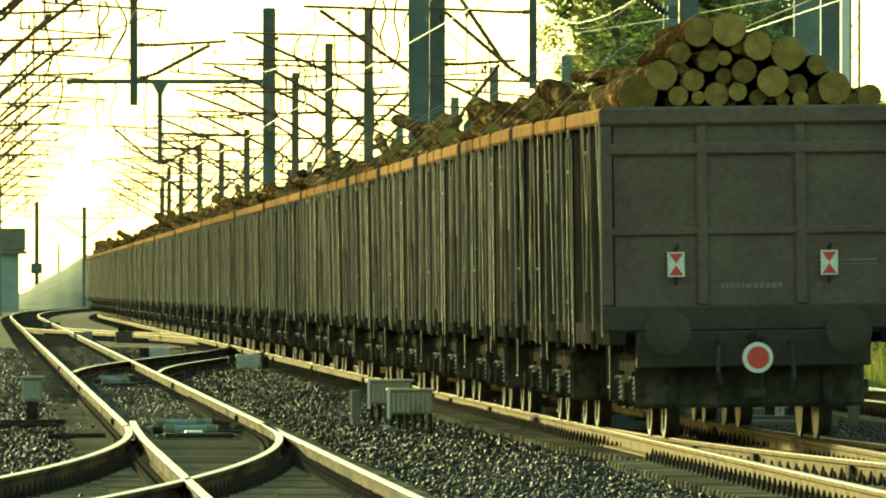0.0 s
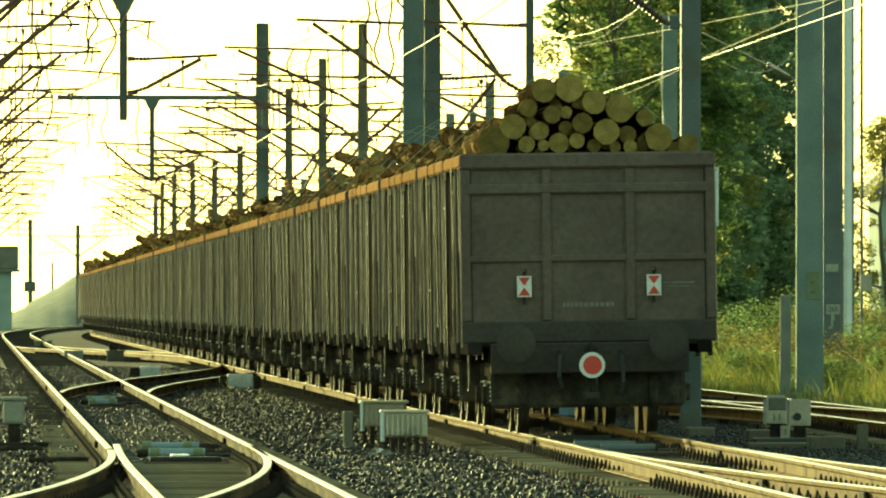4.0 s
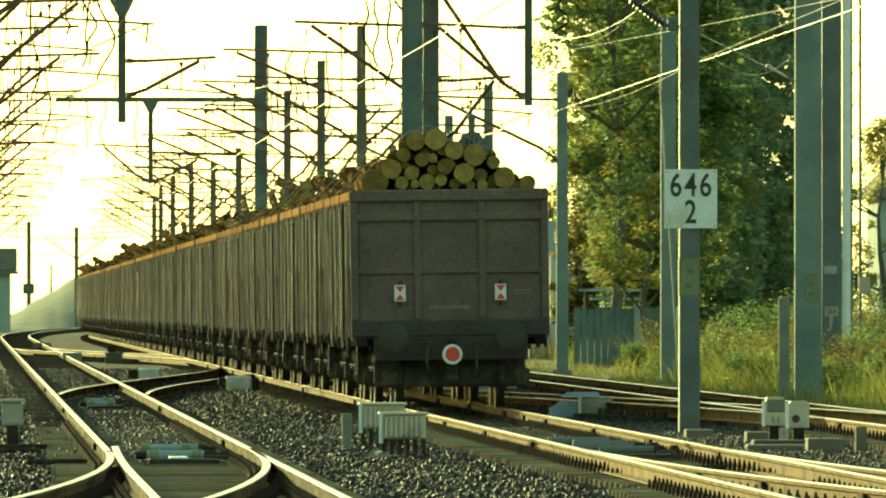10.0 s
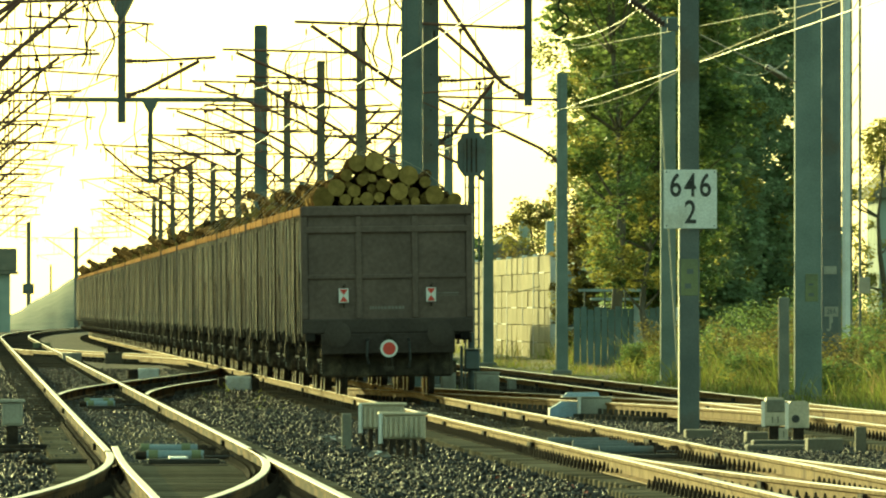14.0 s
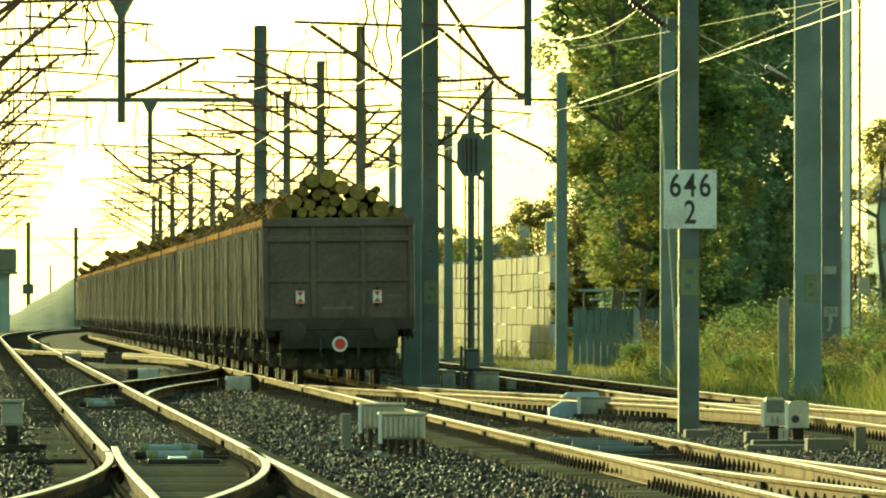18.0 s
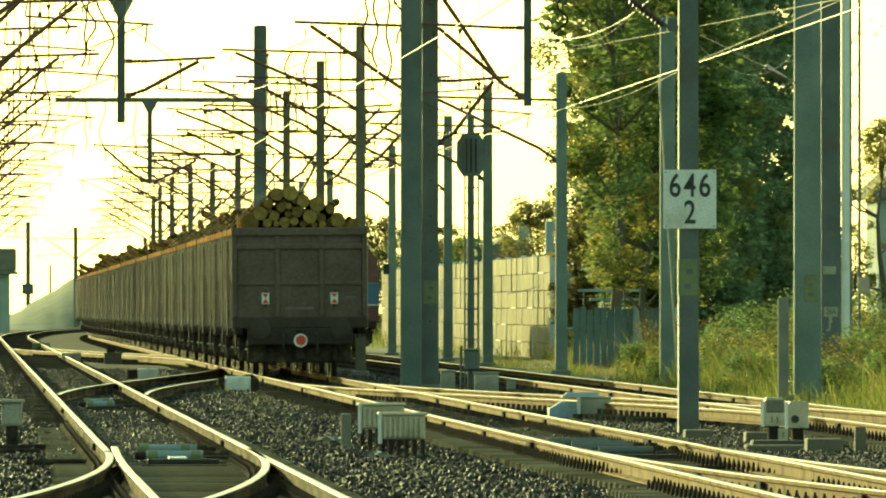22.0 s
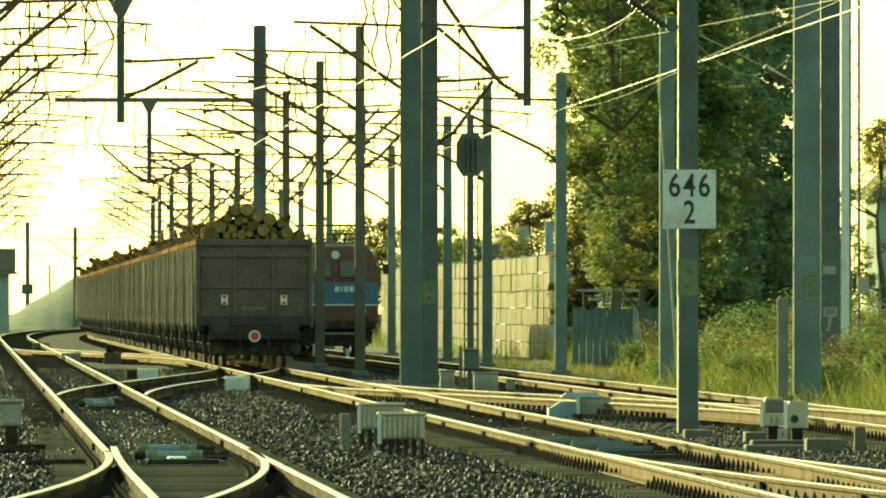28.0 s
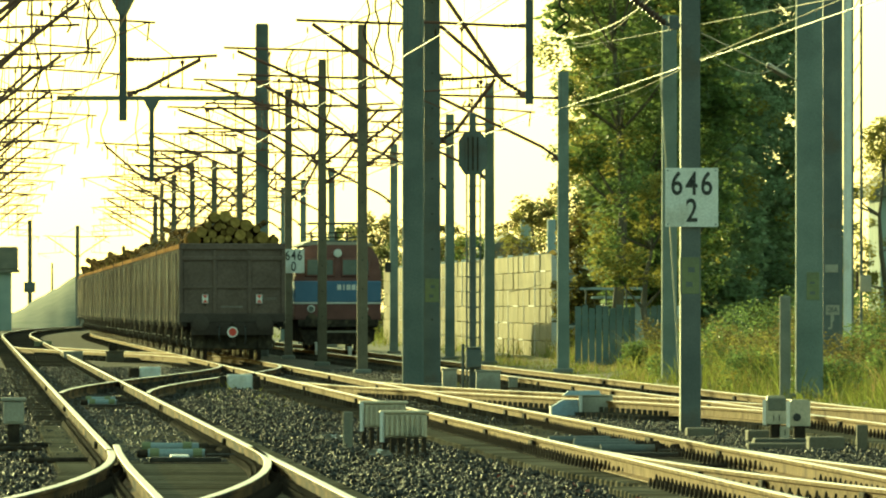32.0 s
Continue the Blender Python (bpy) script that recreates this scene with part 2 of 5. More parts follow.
# ---- mesh building ----
class Shape:
    """Gathers vertices and faces of one mesh; several materials by index."""

    def __init__(self):
        self.v, self.f, self.mi, self.k = [], [], [], 0

    def add(self, verts, faces):
        o = len(self.v)
        self.v.extend(tuple(p) for p in verts)
        self.f.extend(tuple(o + i for i in q) for q in faces)
        self.mi.extend([self.k] * len(faces))
        return self

    def box(self, x0, x1, y0, y1, z0, z1, c=0.0):
        cx, cy, cz, hx, hy, hz = (x0 + x1) / 2, (y0 + y1) / 2, (z0 + z1) / 2, abs(x1 - x0) / 2, abs(y1 - y0) / 2, abs(z1 - z0) / 2
        if not c:
            vs = [(cx + a * hx, cy + b * hy, cz + d * hz) for a in (-1, 1) for b in (-1, 1) for d in (-1, 1)]
            return self.add(vs, [(0, 1, 3, 2), (4, 6, 7, 5), (0, 4, 5, 1), (2, 3, 7, 6), (0, 2, 6, 4), (1, 5, 7, 3)])
        c = min(c, hx * .9, hy * .9, hz * .9)
        bm = bmesh.new()
        for a in (-1, 1):
            for b in (-1, 1):
                for d in (-1, 1):
                    bm.verts.new((cx + a * (hx - c), cy + b * (hy - c), cz + d * hz))
                    bm.verts.new((cx + a * (hx - c), cy + b * hy, cz + d * (hz - c)))
                    bm.verts.new((cx + a * hx, cy + b * (hy - c), cz + d * (hz - c)))
        r = bmesh.ops.convex_hull(bm, input=bm.verts)
        bm.verts.index_update()
        self.add([p.co[:] for p in bm.verts], [[w.index for w in q.verts] for q in bm.faces])
        bm.free()
        return self

    def tube(self, p0, p1, r0, r1=None, n=8, caps=True):
        p0, p1 = Vector(p0), Vector(p1)
        r1 = r0 if r1 is None else r1
        d = (p1 - p0).normalized()
        u = d.orthogonal().normalized()
        w = d.cross(u)
        vs = []
        for p, r in ((p0, r0), (p1, r1)):
            vs += [p + (u * math.cos(2 * math.pi * i / n) + w * math.sin(2 * math.pi * i / n)) * r for i in range(n)]
        fs = [(i, (i + 1) % n, n + (i + 1) % n, n + i) for i in range(n)]
        if caps:
            fs += [tuple(range(n))[::-1], tuple(range(n, 2 * n))]
        return self.add(vs, fs)

    def line(self, pts, r, n=5):
        """One continuous tube along a run of points."""
        pts = [Vector(p) for p in pts]
        u, vs = None, []
        for i, p in enumerate(pts):
            d = (pts[min(i + 1, len(pts) - 1)] - pts[max(i - 1, 0)]).normalized()
            u = d.orthogonal().normalized() if u is None else (u - d * u.dot(d)).normalized()
            w = d.cross(u)
            vs += [p + (u * math.cos(2 * math.pi * k / n) + w * math.sin(2 * math.pi * k / n)) * r for k in range(n)]
        fs = [(j * n + k, j * n + (k + 1) % n, (j + 1) * n + (k + 1) % n, (j + 1) * n + k) for j in range(len(pts) - 1) for k in range(n)]
        return self.add(vs, fs + [tuple(range(n))[::-1], tuple(range((len(pts) - 1) * n, len(pts) * n))])

    def lathe(self, base, axis, rows, n=14):
        """rows of (distance along the axis, radius)."""
        base, d = Vector(base), Vector(axis).normalized()
        u = d.orthogonal().normalized()
        w = d.cross(u)
        vs = [base + d * s + (u * math.cos(2 * math.pi * i / n) + w * math.sin(2 * math.pi * i / n)) * r for s, r in rows for i in range(n)]
        fs = [(j * n + i, j * n + (i + 1) % n, (j + 1) * n + (i + 1) % n, (j + 1) * n + i) for j in range(len(rows) - 1) for i in range(n)]
        fs += [tuple(range(n))[::-1], tuple(range((len(rows) - 1) * n, len(rows) * n))]
        return self.add(vs, fs)

    def prism(self, outline, a, b, axis="y"):
        """A convex outline (two coordinates) drawn out from a to b along an axis."""
        n = len(outline)
        put = {"y": lambda p, s: (p[0], s, p[1]), "x": lambda p, s: (s, p[0], p[1]), "z": lambda p, s: (p[0], p[1], s)}[axis]
        vs = [put(p, a) for p in outline] + [put(p, b) for p in outline]
        return self.add(vs, [(i, (i + 1) % n, n + (i + 1) % n, n + i) for i in range(n)] + [tuple(range(n))[::-1], tuple(range(n, 2 * n))])

    def mesh(self, name, *mats, smooth=False):
        me = bpy.data.meshes.new(name)
        me.from_pydata(self.v, [], self.f)
        for m in mats:
            me.materials.append(m)
        if len(mats) > 1:
            me.polygons.foreach_set("material_index", self.mi)
        bm = bmesh.new()
        bm.from_mesh(me)
        bmesh.ops.recalc_face_normals(bm, faces=bm.faces)
        bm.to_mesh(me)
        bm.free()
        if smooth:
            me.polygons.foreach_set("use_smooth", [True] * len(me.polygons))
            me.set_sharp_from_angle(angle=radians(40))
        return me


def part(name, shape, mat, parent, label="", m=None, smooth=False):
    """One mesh object under a thing or part; shape is a Shape or a mesh to share."""
    me = shape if isinstance(shape, bpy.types.Mesh) else shape.mesh(name, *(mat if isinstance(mat, tuple) else (mat,)), smooth=smooth)
    ob = new(name, me)
    ob.parent = parent
    if m is not None:
        ob.matrix_basis = m
    if label:
        ob["label"] = label
    return ob


def thing(name, m, label, category, group="", kind=""):
    ob = new(name)
    ob.matrix_basis = m
    return tagged(ob, label, category, group, kind)


def whole(name, shape, mat, label, category, group="", kind="", m=None, smooth=False):
    """A thing that is one mesh."""
    return tagged(part(name, shape, mat, None, "", m, smooth), label, category, group, kind)


def at(px, py, z=0.0):
    """Plan place of what stands at height z under the line of sight (px, py) of the resting aim."""
    y = F * (EYE - z) / (py - 548.0)
    return (px + 44.0) * y / F, y


# ---- the lines of the tracks ----
BEND = 5.5e-5


def far_bend(y):
    return BEND * max(0.0, y - 610.0) ** 2


def line_a(y):
    return 2.12 + far_bend(y)


def line_b(y):
    return 7.05 + far_bend(y) + 0.0009 * max(0.0, 128.0 - y) ** 2


def line_c(y):
    return 12.15 + far_bend(y)


# ---- ground ----
def ground():
    s = Shape()
    xs = [-4000, -600, -120, -40, -16, -9, -5, -3, -1, 1, 3, 5, 7, 9, 11, 13, 14.4, 15.2, 17, 20, 24, 30, 45, 120, 600, 4000]
    ys = [-600, -60, 0, 40] + [60 + 6 * i for i in range(60)] + [430, 480, 540, 600, 700, 850, 1100, 1500, 2200, 4500]
    rng = random.Random(4)
    for y in ys:
        for x in xs:
            z = -0.262 + (0.02 * (rng.random() - .5) if -5 < x < 14.4 and 60 < y < 420 else 0.0)
            if x >= 15.2:
                z = -0.30 + 0.12 * min(1.0, (x - 15) / 3) + (0.15 * (rng.random() - .5) if x < 60 else 0)
            s.v.append((x + (far_bend(y) if -100 < x < 100 and y > 430 else 0), y, z))
    n = len(xs)
    for j in range(len(ys) - 1):
        for i in range(n - 1):
            s.f.append((j * n + i, j * n + i + 1, (j + 1) * n + i + 1, (j + 1) * n + i))
            s.mi.append(0 if -9 <= xs[i] < 14.4 and 40 <= ys[j] < 1500 else 1)
    return whole("ground", s, (ballast_mat, soil_mat), "dark grey ballast bed between tracks, weedy soil beyond", "ground", kind="structure")


ground()


def stones(name, count, boxes, seed, lo, hi, mat, label, lift=0.0):
    """Loose broken stones strewn over rectangles of the bed."""
    rng = np.random.default_rng(seed)
    area = np.array([(b[1] - b[0]) * (b[3] - b[2]) * b[4] for b in boxes])
    pick = rng.choice(len(boxes), count, p=area / area.sum())
    bx = np.array(boxes)[pick]
    x = bx[:, 0] + rng.random(count) * (bx[:, 1] - bx[:, 0])
    y = bx[:, 2] + rng.random(count) * (bx[:, 3] - bx[:, 2])
    r = lo + (hi - lo) * rng.random(count) ** 2
    base = np.array([(1, 0, 0), (-1, 0, 0), (0, 1, 0), (0, -1, 0), (0, 0, 1), (0, 0, -1)], float)
    tri = np.array([(0, 2, 4), (2, 1, 4), (1, 3, 4), (3, 0, 4), (2, 0, 5), (1, 2, 5), (3, 1, 5), (0, 3, 5)])
    a, b = rng.random(count) * 6.283, (rng.random(count) - .5) * 1.6
    pts = base[None] * (0.65 + 0.7 * rng.random((count, 6, 1))) + 0.25 * (rng.random((count, 6, 3)) - .5)
    pts *= r[:, None, None]
    ca, sa, cb, sb = np.cos(a)[:, None], np.sin(a)[:, None], np.cos(b)[:, None], np.sin(b)[:, None]
    px, py, pz = pts[..., 0], pts[..., 1], pts[..., 2]
    px, pz = px * cb - pz * sb, px * sb + pz * cb
    px, py = px * ca - py * sa, px * sa + py * ca
    v = np.stack([px + x[:, None], py + y[:, None], pz - 0.255 + lift + (r * 0.35)[:, None]], -1).reshape(-1, 3)
    f = (tri[None] + 6 * np.arange(count)[:, None, None]).reshape(-1, 3)
    me = bpy.data.meshes.new(name)
    me.vertices.add(len(v)), me.loops.add(f.size), me.polygons.add(len(f))
    me.vertices.foreach_set("co", v.ravel()), me.loops.foreach_set("vertex_index", f.ravel())
    me.polygons.foreach_set("loop_start", np.arange(0, f.size, 3))
    me.update()
    me.materials.append(mat)
    return tagged(new(name, me), label, "ballast", kind="stuff")


stones("ballast_stones", 160000, [(-1, 14.3, 76, 130, 3.0), (-1, 14.3, 130, 200, 1.6), (-1, 14.3, 200, 330, .5)], 3, 0.010, 0.028, stone_mat,
       "dark grey broken ballast stones between the tracks")
stones("track_ballast", 32000, [(1.5, 2.75, 126, 190, 2), (1.5, 2.75, 190, 330, 1), (6.45, 7.65, 128, 300, .5), (.0, .75, 82, 330, .35), (.8, 1.3, 126, 330, .3), (3.4, 5.6, 82, 330, .5), (12.15 - .6, 12.75, 140, 330, .5)], 9, 0.013, 0.036, stone_mat,
       "dark broken stones heaped over the sleepers", 0.055)


# ---- tracks ----
PROFILE = [(-.036, -.006), (-.030, 0), (.030, 0), (.036, -.006), (.034, -.038), (.010, -.052), (.009, -.140), (.068, -.160), (.070, -.172),
           (-.070, -.172), (-.068, -.160), (-.009, -.140), (-.010, -.052), (-.034, -.038)]


def rail(parent, centre, offset, y0, y1, label="", step=3.0, mat=None):
    ys = []
    y = y0
    while y < y1:
        ys.append(y)
        y += step if y < 330 else step * 4
    ys.append(y1)
    s = Shape()
    n = len(PROFILE)
    for y in ys:
        slope = (centre(y + .5) - centre(y - .5))
        nx, ny = 1 / math.hypot(1, slope), -slope / math.hypot(1, slope)
        x = centre(y) + offset * nx
        for u, w in PROFILE:
            s.v.append((x + u * nx, y + (offset + u) * ny, w))
    for j in range(len(ys) - 1):
        for i in range(n):
            s.f.append((j * n + i, j * n + (i + 1) % n, (j + 1) * n + (i + 1) % n, (j + 1) * n + i))
            s.mi.append(1 if i in (0, 1, 2) else 0)
    s.f += [tuple(range(n)), tuple(range((len(ys) - 1) * n, len(ys) * n))]
    s.mi += [0, 0]
    return part("rail", s, (mat or rail_mat, railtop_mat), parent, label)


sl = Shape().box(-1.28, 1.28, -.125, .125, -.33, -.180, .012)
sleeper_mesh = sl.mesh("sleeper", sleeper_mat)
fa = Shape().box(-.18, .18, -.08, .08, -.181, -.168, .004)
for sx in (-1, 1):
    fa.box(sx * .075, sx * .125, -.03, .03, -.168, -.142, .006)
    fa.tube((sx * .105, -.02, -.15), (sx * .105, -.02, -.068), .026, .008, n=6)
    fa.tube((sx * .155, .05, -.17), (sx * .155, .05, -.10), .024, .010, n=6)
fastening_mesh = fa.mesh("rail_fastening", iron_mat)


def sleepers(parent, centre, y0, near, y1, skip=lambda y: False, pitch=0.62):
    """Single sleepers with their fastenings up to near, the rest in one piece."""
    y, far = y0, Shape()
    while y < y1:
        a = math.atan(-(centre(y + .5) - centre(y - .5)))
        if not skip(y):
            if y < near:
                so = part("sleeper", sleeper_mesh, None, parent, m=Matrix.Translation((centre(y), y, random.uniform(-.006, .004))) @ Matrix.Rotation(a + random.uniform(-.01, .01), 4, "Z"))
                for o in (-.75, .75):
                    part("rail_fastening", fastening_mesh, None, so, m=Matrix.Translation((o, 0, 0)))
            else:
                x = centre(y)
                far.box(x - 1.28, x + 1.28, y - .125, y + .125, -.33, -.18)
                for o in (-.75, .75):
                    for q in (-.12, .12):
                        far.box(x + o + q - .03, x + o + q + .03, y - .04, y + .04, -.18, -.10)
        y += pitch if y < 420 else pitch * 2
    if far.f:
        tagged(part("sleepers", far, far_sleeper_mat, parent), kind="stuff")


def cross(y0, x0, y1, x1):
    def centre(y):
        u = min(1.0, max(0.0, (y - y0) / (y1 - y0)))
        return x0 + (x1 - x0) * u * u * (3 - 2 * u)
    return centre


def track(name, label, centre, y0, y1, near, skip=lambda y: False, left=None, right=None, mat=None):
    t = thing(name, pose(0, 0, 0), label, "railway track", "tracks of the station throat", "structure")
    for off, span in ((-.75, left or (y0, y1)), (.75, right or (y0, y1))):
        rail(t, centre, off, *span, mat=mat)
    sleepers(t, centre, y0, near, y1, skip)
    return t


branch_a = lambda y: 2.12 - 0.00115 * max(0.0, 122.0 - y) ** 2
straight_b = lambda y: 7.05 + far_bend(y)
cross_ab = cross(195, 2.12, 310, 7.05)
cross_ba = cross(335, 7.05, 450, 2.12)
cross_bc = cross(156.5, 12.15, 238.5, 7.05)
track_a = track("track_1", "straight railway track with worn shiny rails", line_a, 72, 1300, 165, left=(122, 1300), mat=dark_rail_mat)
rail(track_a, lambda y: 1.40 + .09 * max(0.0, (y - 105) / 21) ** 2, 0, 72, 126, "worn switch blade", mat=dark_rail_mat)
track_b = track("track_2", "railway track with rust-brown rails under the freight train", line_b, 78, 1300, 165)
track_c = track("track_3", "railway track beside the grass verge", line_c, 95, 1300, 165)
branch_1 = track("turnout_1", "curved turnout branch with polished switch blade", branch_a, 72, 121, 121, right=(72, 124), mat=dark_rail_mat)
branch_2 = track("turnout_2", "straight turnout branch with rust-brown rails", straight_b, 72, 124, 121, right=(72, 127), skip=lambda y: y > 108)
crossover_1 = track("crossover_1", "crossover between two tracks with polished rails", cross_ab, 196, 309, 214, skip=lambda y: y < 225 or y > 285, left=(203, 305), right=(203, 305), mat=dark_rail_mat)
crossover_2 = track("crossover_2", "far crossover between two tracks", cross_ba, 336, 449, 330, skip=lambda y: y < 370 or y > 420)
crossover_3 = track("crossover_3", "crossover with rust-brown rails towards the verge", cross_bc, 158.5, 237.5, 175, skip=lambda y: y < 178 or y > 218)


fish_mesh = Shape().box(-.05, -.012, -.28, .28, -.125, -.045, .008).box(.012, .05, -.28, .28, -.125, -.045, .008).mesh("fishplate", iron_mat)
for tr, centre, y0, pitch in ((track_a, line_a, 133, 47), (track_b, line_b, 96, 12.5), (track_b, line_b, 103, 31), (track_c, line_c, 128, 14)):
    for i in range(9 if tr is not track_a else 3):
        for o in (-.75, .75):
            y = y0 + i * pitch + (3.1 if o > 0 else 0)
            part("fishplate", fish_mesh, None, tr, m=pose(centre(y) + o, y, 0))


# ---- overhead line: poles, brackets, wires ----
def pole(x, y, w, d, top, mat, label, taper=0.85, holes=True, group="line poles", base=-0.3, footing=True):
    p = thing("catenary_pole", pose(x, y, 0), label, "pole", group)
    s = Shape()
    c = .012
    lo = [(-w / 2 + c, -d / 2), (w / 2 - c, -d / 2), (w / 2, -d / 2 + c), (w / 2, d / 2 - c), (w / 2 - c, d / 2), (-w / 2 + c, d / 2), (-w / 2, d / 2 - c), (-w / 2, -d / 2 + c)]
    s.add([(a, b, base) for a, b in lo] + [(a * taper, b * taper, top) for a, b in lo],
          [(i, (i + 1) % 8, 8 + (i + 1) % 8, 8 + i) for i in range(8)] + [tuple(range(8, 16))])
    part("shaft", s, mat, p)
    if footing:
        part("footing", Shape().box(-w * .8, w * .8, -d * .8, d * .8, base - .1, base + .16, .03), concrete_mat, p)
    if holes:
        h = Shape()
        z = 1.2
        while z < top - .3:
            h.tube((0, -d / 2 * (1 - (1 - taper) * z / top) - .004, z), (0, -d / 2 * (1 - (1 - taper) * z / top) + .03, z), .022, n=6)
            z += .75
        tagged(part("bolt_holes", h, black_mat, p), kind="stuff")
    return p


def insulator(parent, p0, p1, r=.07, n=6):
    p0, p1 = Vector(p0), Vector(p1)
    ln = (p1 - p0).length
    rows = []
    for i in range(n):
        a = ln * i / n
        rows += [(a, r * .45), (a + ln / n * .35, r), (a + ln / n * .6, r * .5)]
    rows.append((ln, r * .45))
    return part("insulator", Shape().lathe(p0, p1 - p0, rows, 10), insulator_mat, parent, smooth=True)


def bracket(parent, reach, side, zt=7.45, zl=5.8, contact=5.6, tip=None):
    """A hinged catenary bracket on a pole, in the pole's space: reach metres to one side."""
    r, q = reach, side
    tip = tip or r
    part("top_tie", Shape().tube((q * .55, 0, zt), (q * (tip + .25), 0, zt + .08), .034, n=6), bracket_mat, parent)
    part("bracket_tube", Shape().tube((q * .52, 0, zl + .3 * (zt - zl) * .6), (q * (r - .1), 0, zt), .046, n=6), bracket_mat, parent)
    insulator(parent, (q * .12, 0, zt), (q * .58, 0, zt))
    insulator(parent, (q * .12, 0, zl), (q * .58, 0, zl + .33 * (zt - zl) * .6))
    part("registration_arm", Shape().tube((q * (r * .45), 0, contact + .55), (q * (r + .75), 0, contact + .42), .02, n=6).tube((q * (r * .45), 0, contact + .55), (q * r * .5, 0, zl + .65 * (zt - zl)), .016, n=5), bracket_mat, parent)
    part("steady_arm", Shape().tube((q * (r + .65), 0, contact + .43), (q * (r - .25), 0, contact + .05), .014, n=5).tube((q * (r + .65), 0, contact + .43), (q * (r + .62), 0, contact + .12), .018, n=5), bracket_mat, parent)
    part("hanger", Shape().tube((q * (r * .72), 0, zt), (q * (r * .72), 0, contact + .5), .018, n=5), bracket_mat, parent)
    part("hanger_shoe", Shape().prism([(q * r * .72 - .06, zt - .03), (q * r * .72 + .06, zt - .03), (q * r * .72, zt - .18)], -.015, .015), bracket_mat, parent)
    for z, h in ((zt, .10), (zl, .13)):
        part("hinge_lug", Shape().box(min(q * .09, q * .21), max(q * .09, q * .21), -.07, .07, z - h / 2, z + h / 2, .01).tube((q * .17, 0, z), (q * .30, 0, z), .03, n=6), bracket_mat, parent)
    part("drop_rod", Shape().tube((q * (r * .56), 0, zt - .02), (q * (r * .55), 0, contact + .62), .011, n=5).lathe((q * (r * .55), 0, contact + .54), (0, 0, 1), [(0, .01), (.04, .04), (.10, .01)], 8), bracket_mat, parent)
    part("stay_wire", Shape().tube((q * .15, 0, zt + .75), (q * (r * .62), 0, zt + .05), .012, n=5), wire_mat, parent)
    part("wire_clamp", Shape().lathe((q * r, 0, zt - .22), (0, 0, 1), [(0, .012), (.08, .022), (.16, .012)], 8), iron_mat, parent)


def sagging(p0, p1, sag, n=10):
    p0, p1 = Vector(p0), Vector(p1)
    return [p0.lerp(p1, i / n) - Vector((0, 0, sag * 4 * (i / n) * (1 - i / n))) for i in range(n + 1)]


MID_ROW = [(163, 9.82), (309, 10.06), (352, 10.27), (400, 10.53), (460, 10.22), (508, 10.2), (560, 10.2), (612, 10.2), (660, 10.2), (712, 10.2), (765, 10.2)]
mid_row, left_row, right_row = [], [], []
for y, x in MID_ROW:
    x += far_bend(y)
    p = pole(x, y, .28, .30, 9.0 if y < 300 else 8.84 if y < 420 else 7.72 if y < 530 else 8.3, dark_concrete_mat if y > 300 else steel_mat, "grey-green concrete catenary pole between the tracks", taper=.92 if y < 200 else .85, holes=200 < y < 420, footing=y > 200)
    mid_row.append(p)
    if y > 200:
        bracket(p, x - line_b(y), -1)
        bracket(p, line_c(y) - x, 1)
        if y < 620:
            bracket(p, x - line_b(y) + .35, -1, zt=8.15, zl=6.7, contact=6.2)
            bracket(p, line_c(y) - x - .4, 1, zt=6.6, zl=5.2, contact=5.3)
near_pole = pole(9.705, 252.5, .36, .30, 11.0, steel_mat, "dark grey catenary pole with a faded yellow band", taper=.93)
bracket(near_pole, 9.70 - 7.05, -1, zt=7.5)
bracket(near_pole, 1.45, 1, zt=6.33, zl=5.0, contact=5.2)
for y in [150, 190, 232, 282, 330, 380, 430, 480, 532, 585, 640, 700, 760]:
    x = -.25 + far_bend(y)
    p = pole(x, y, .30, .30, 8.4, concrete_mat, "grey concrete catenary pole beside the track", holes=False)
    left_row.append(p)
    bracket(p, line_a(y) - x, 1, tip=line_a(y) - x + .6)
    if y < 600:
        bracket(p, line_a(y) - x - .5, 1, zt=8.1, zl=6.6, contact=6.1, tip=line_a(y) - x + .1)
for y in [221, 265, 313, 358, 388, 440, 517, 562, 598, 650]:
    x = (15.54 if y == 221 else 15.5) + far_bend(y)
    p = pole(x, y, .505 if y == 221 else .32 if y > 270 else .34, .34, 9.5 if y < 260 else 8.0 if y < 300 else 7.7 if y < 320 else 8.25 if y < 370 else 7.8 if y < 420 else 7.55, verge_pole_mat, "blue-grey concrete pole at the grassy verge", taper=.95 if y < 300 else .85, holes=False)
    right_row.append(p)
    if y > 300:
        bracket(p, x - line_c(y), -1, zt=7.0, zl=5.4)


def h_beam(x, w, d, t):
    """Outline of a rolled steel column, its flanges to the left and right."""
    a, b = w / 2, d / 2
    return [(x - a, -b), (x - a + t, -b), (x - a + t, -t / 2), (x + a - t, -t / 2), (x + a - t, -b), (x + a, -b), (x + a, b), (x + a - t, b), (x + a - t, t / 2), (x - a + t, t / 2), (x - a + t, b), (x - a, b)]


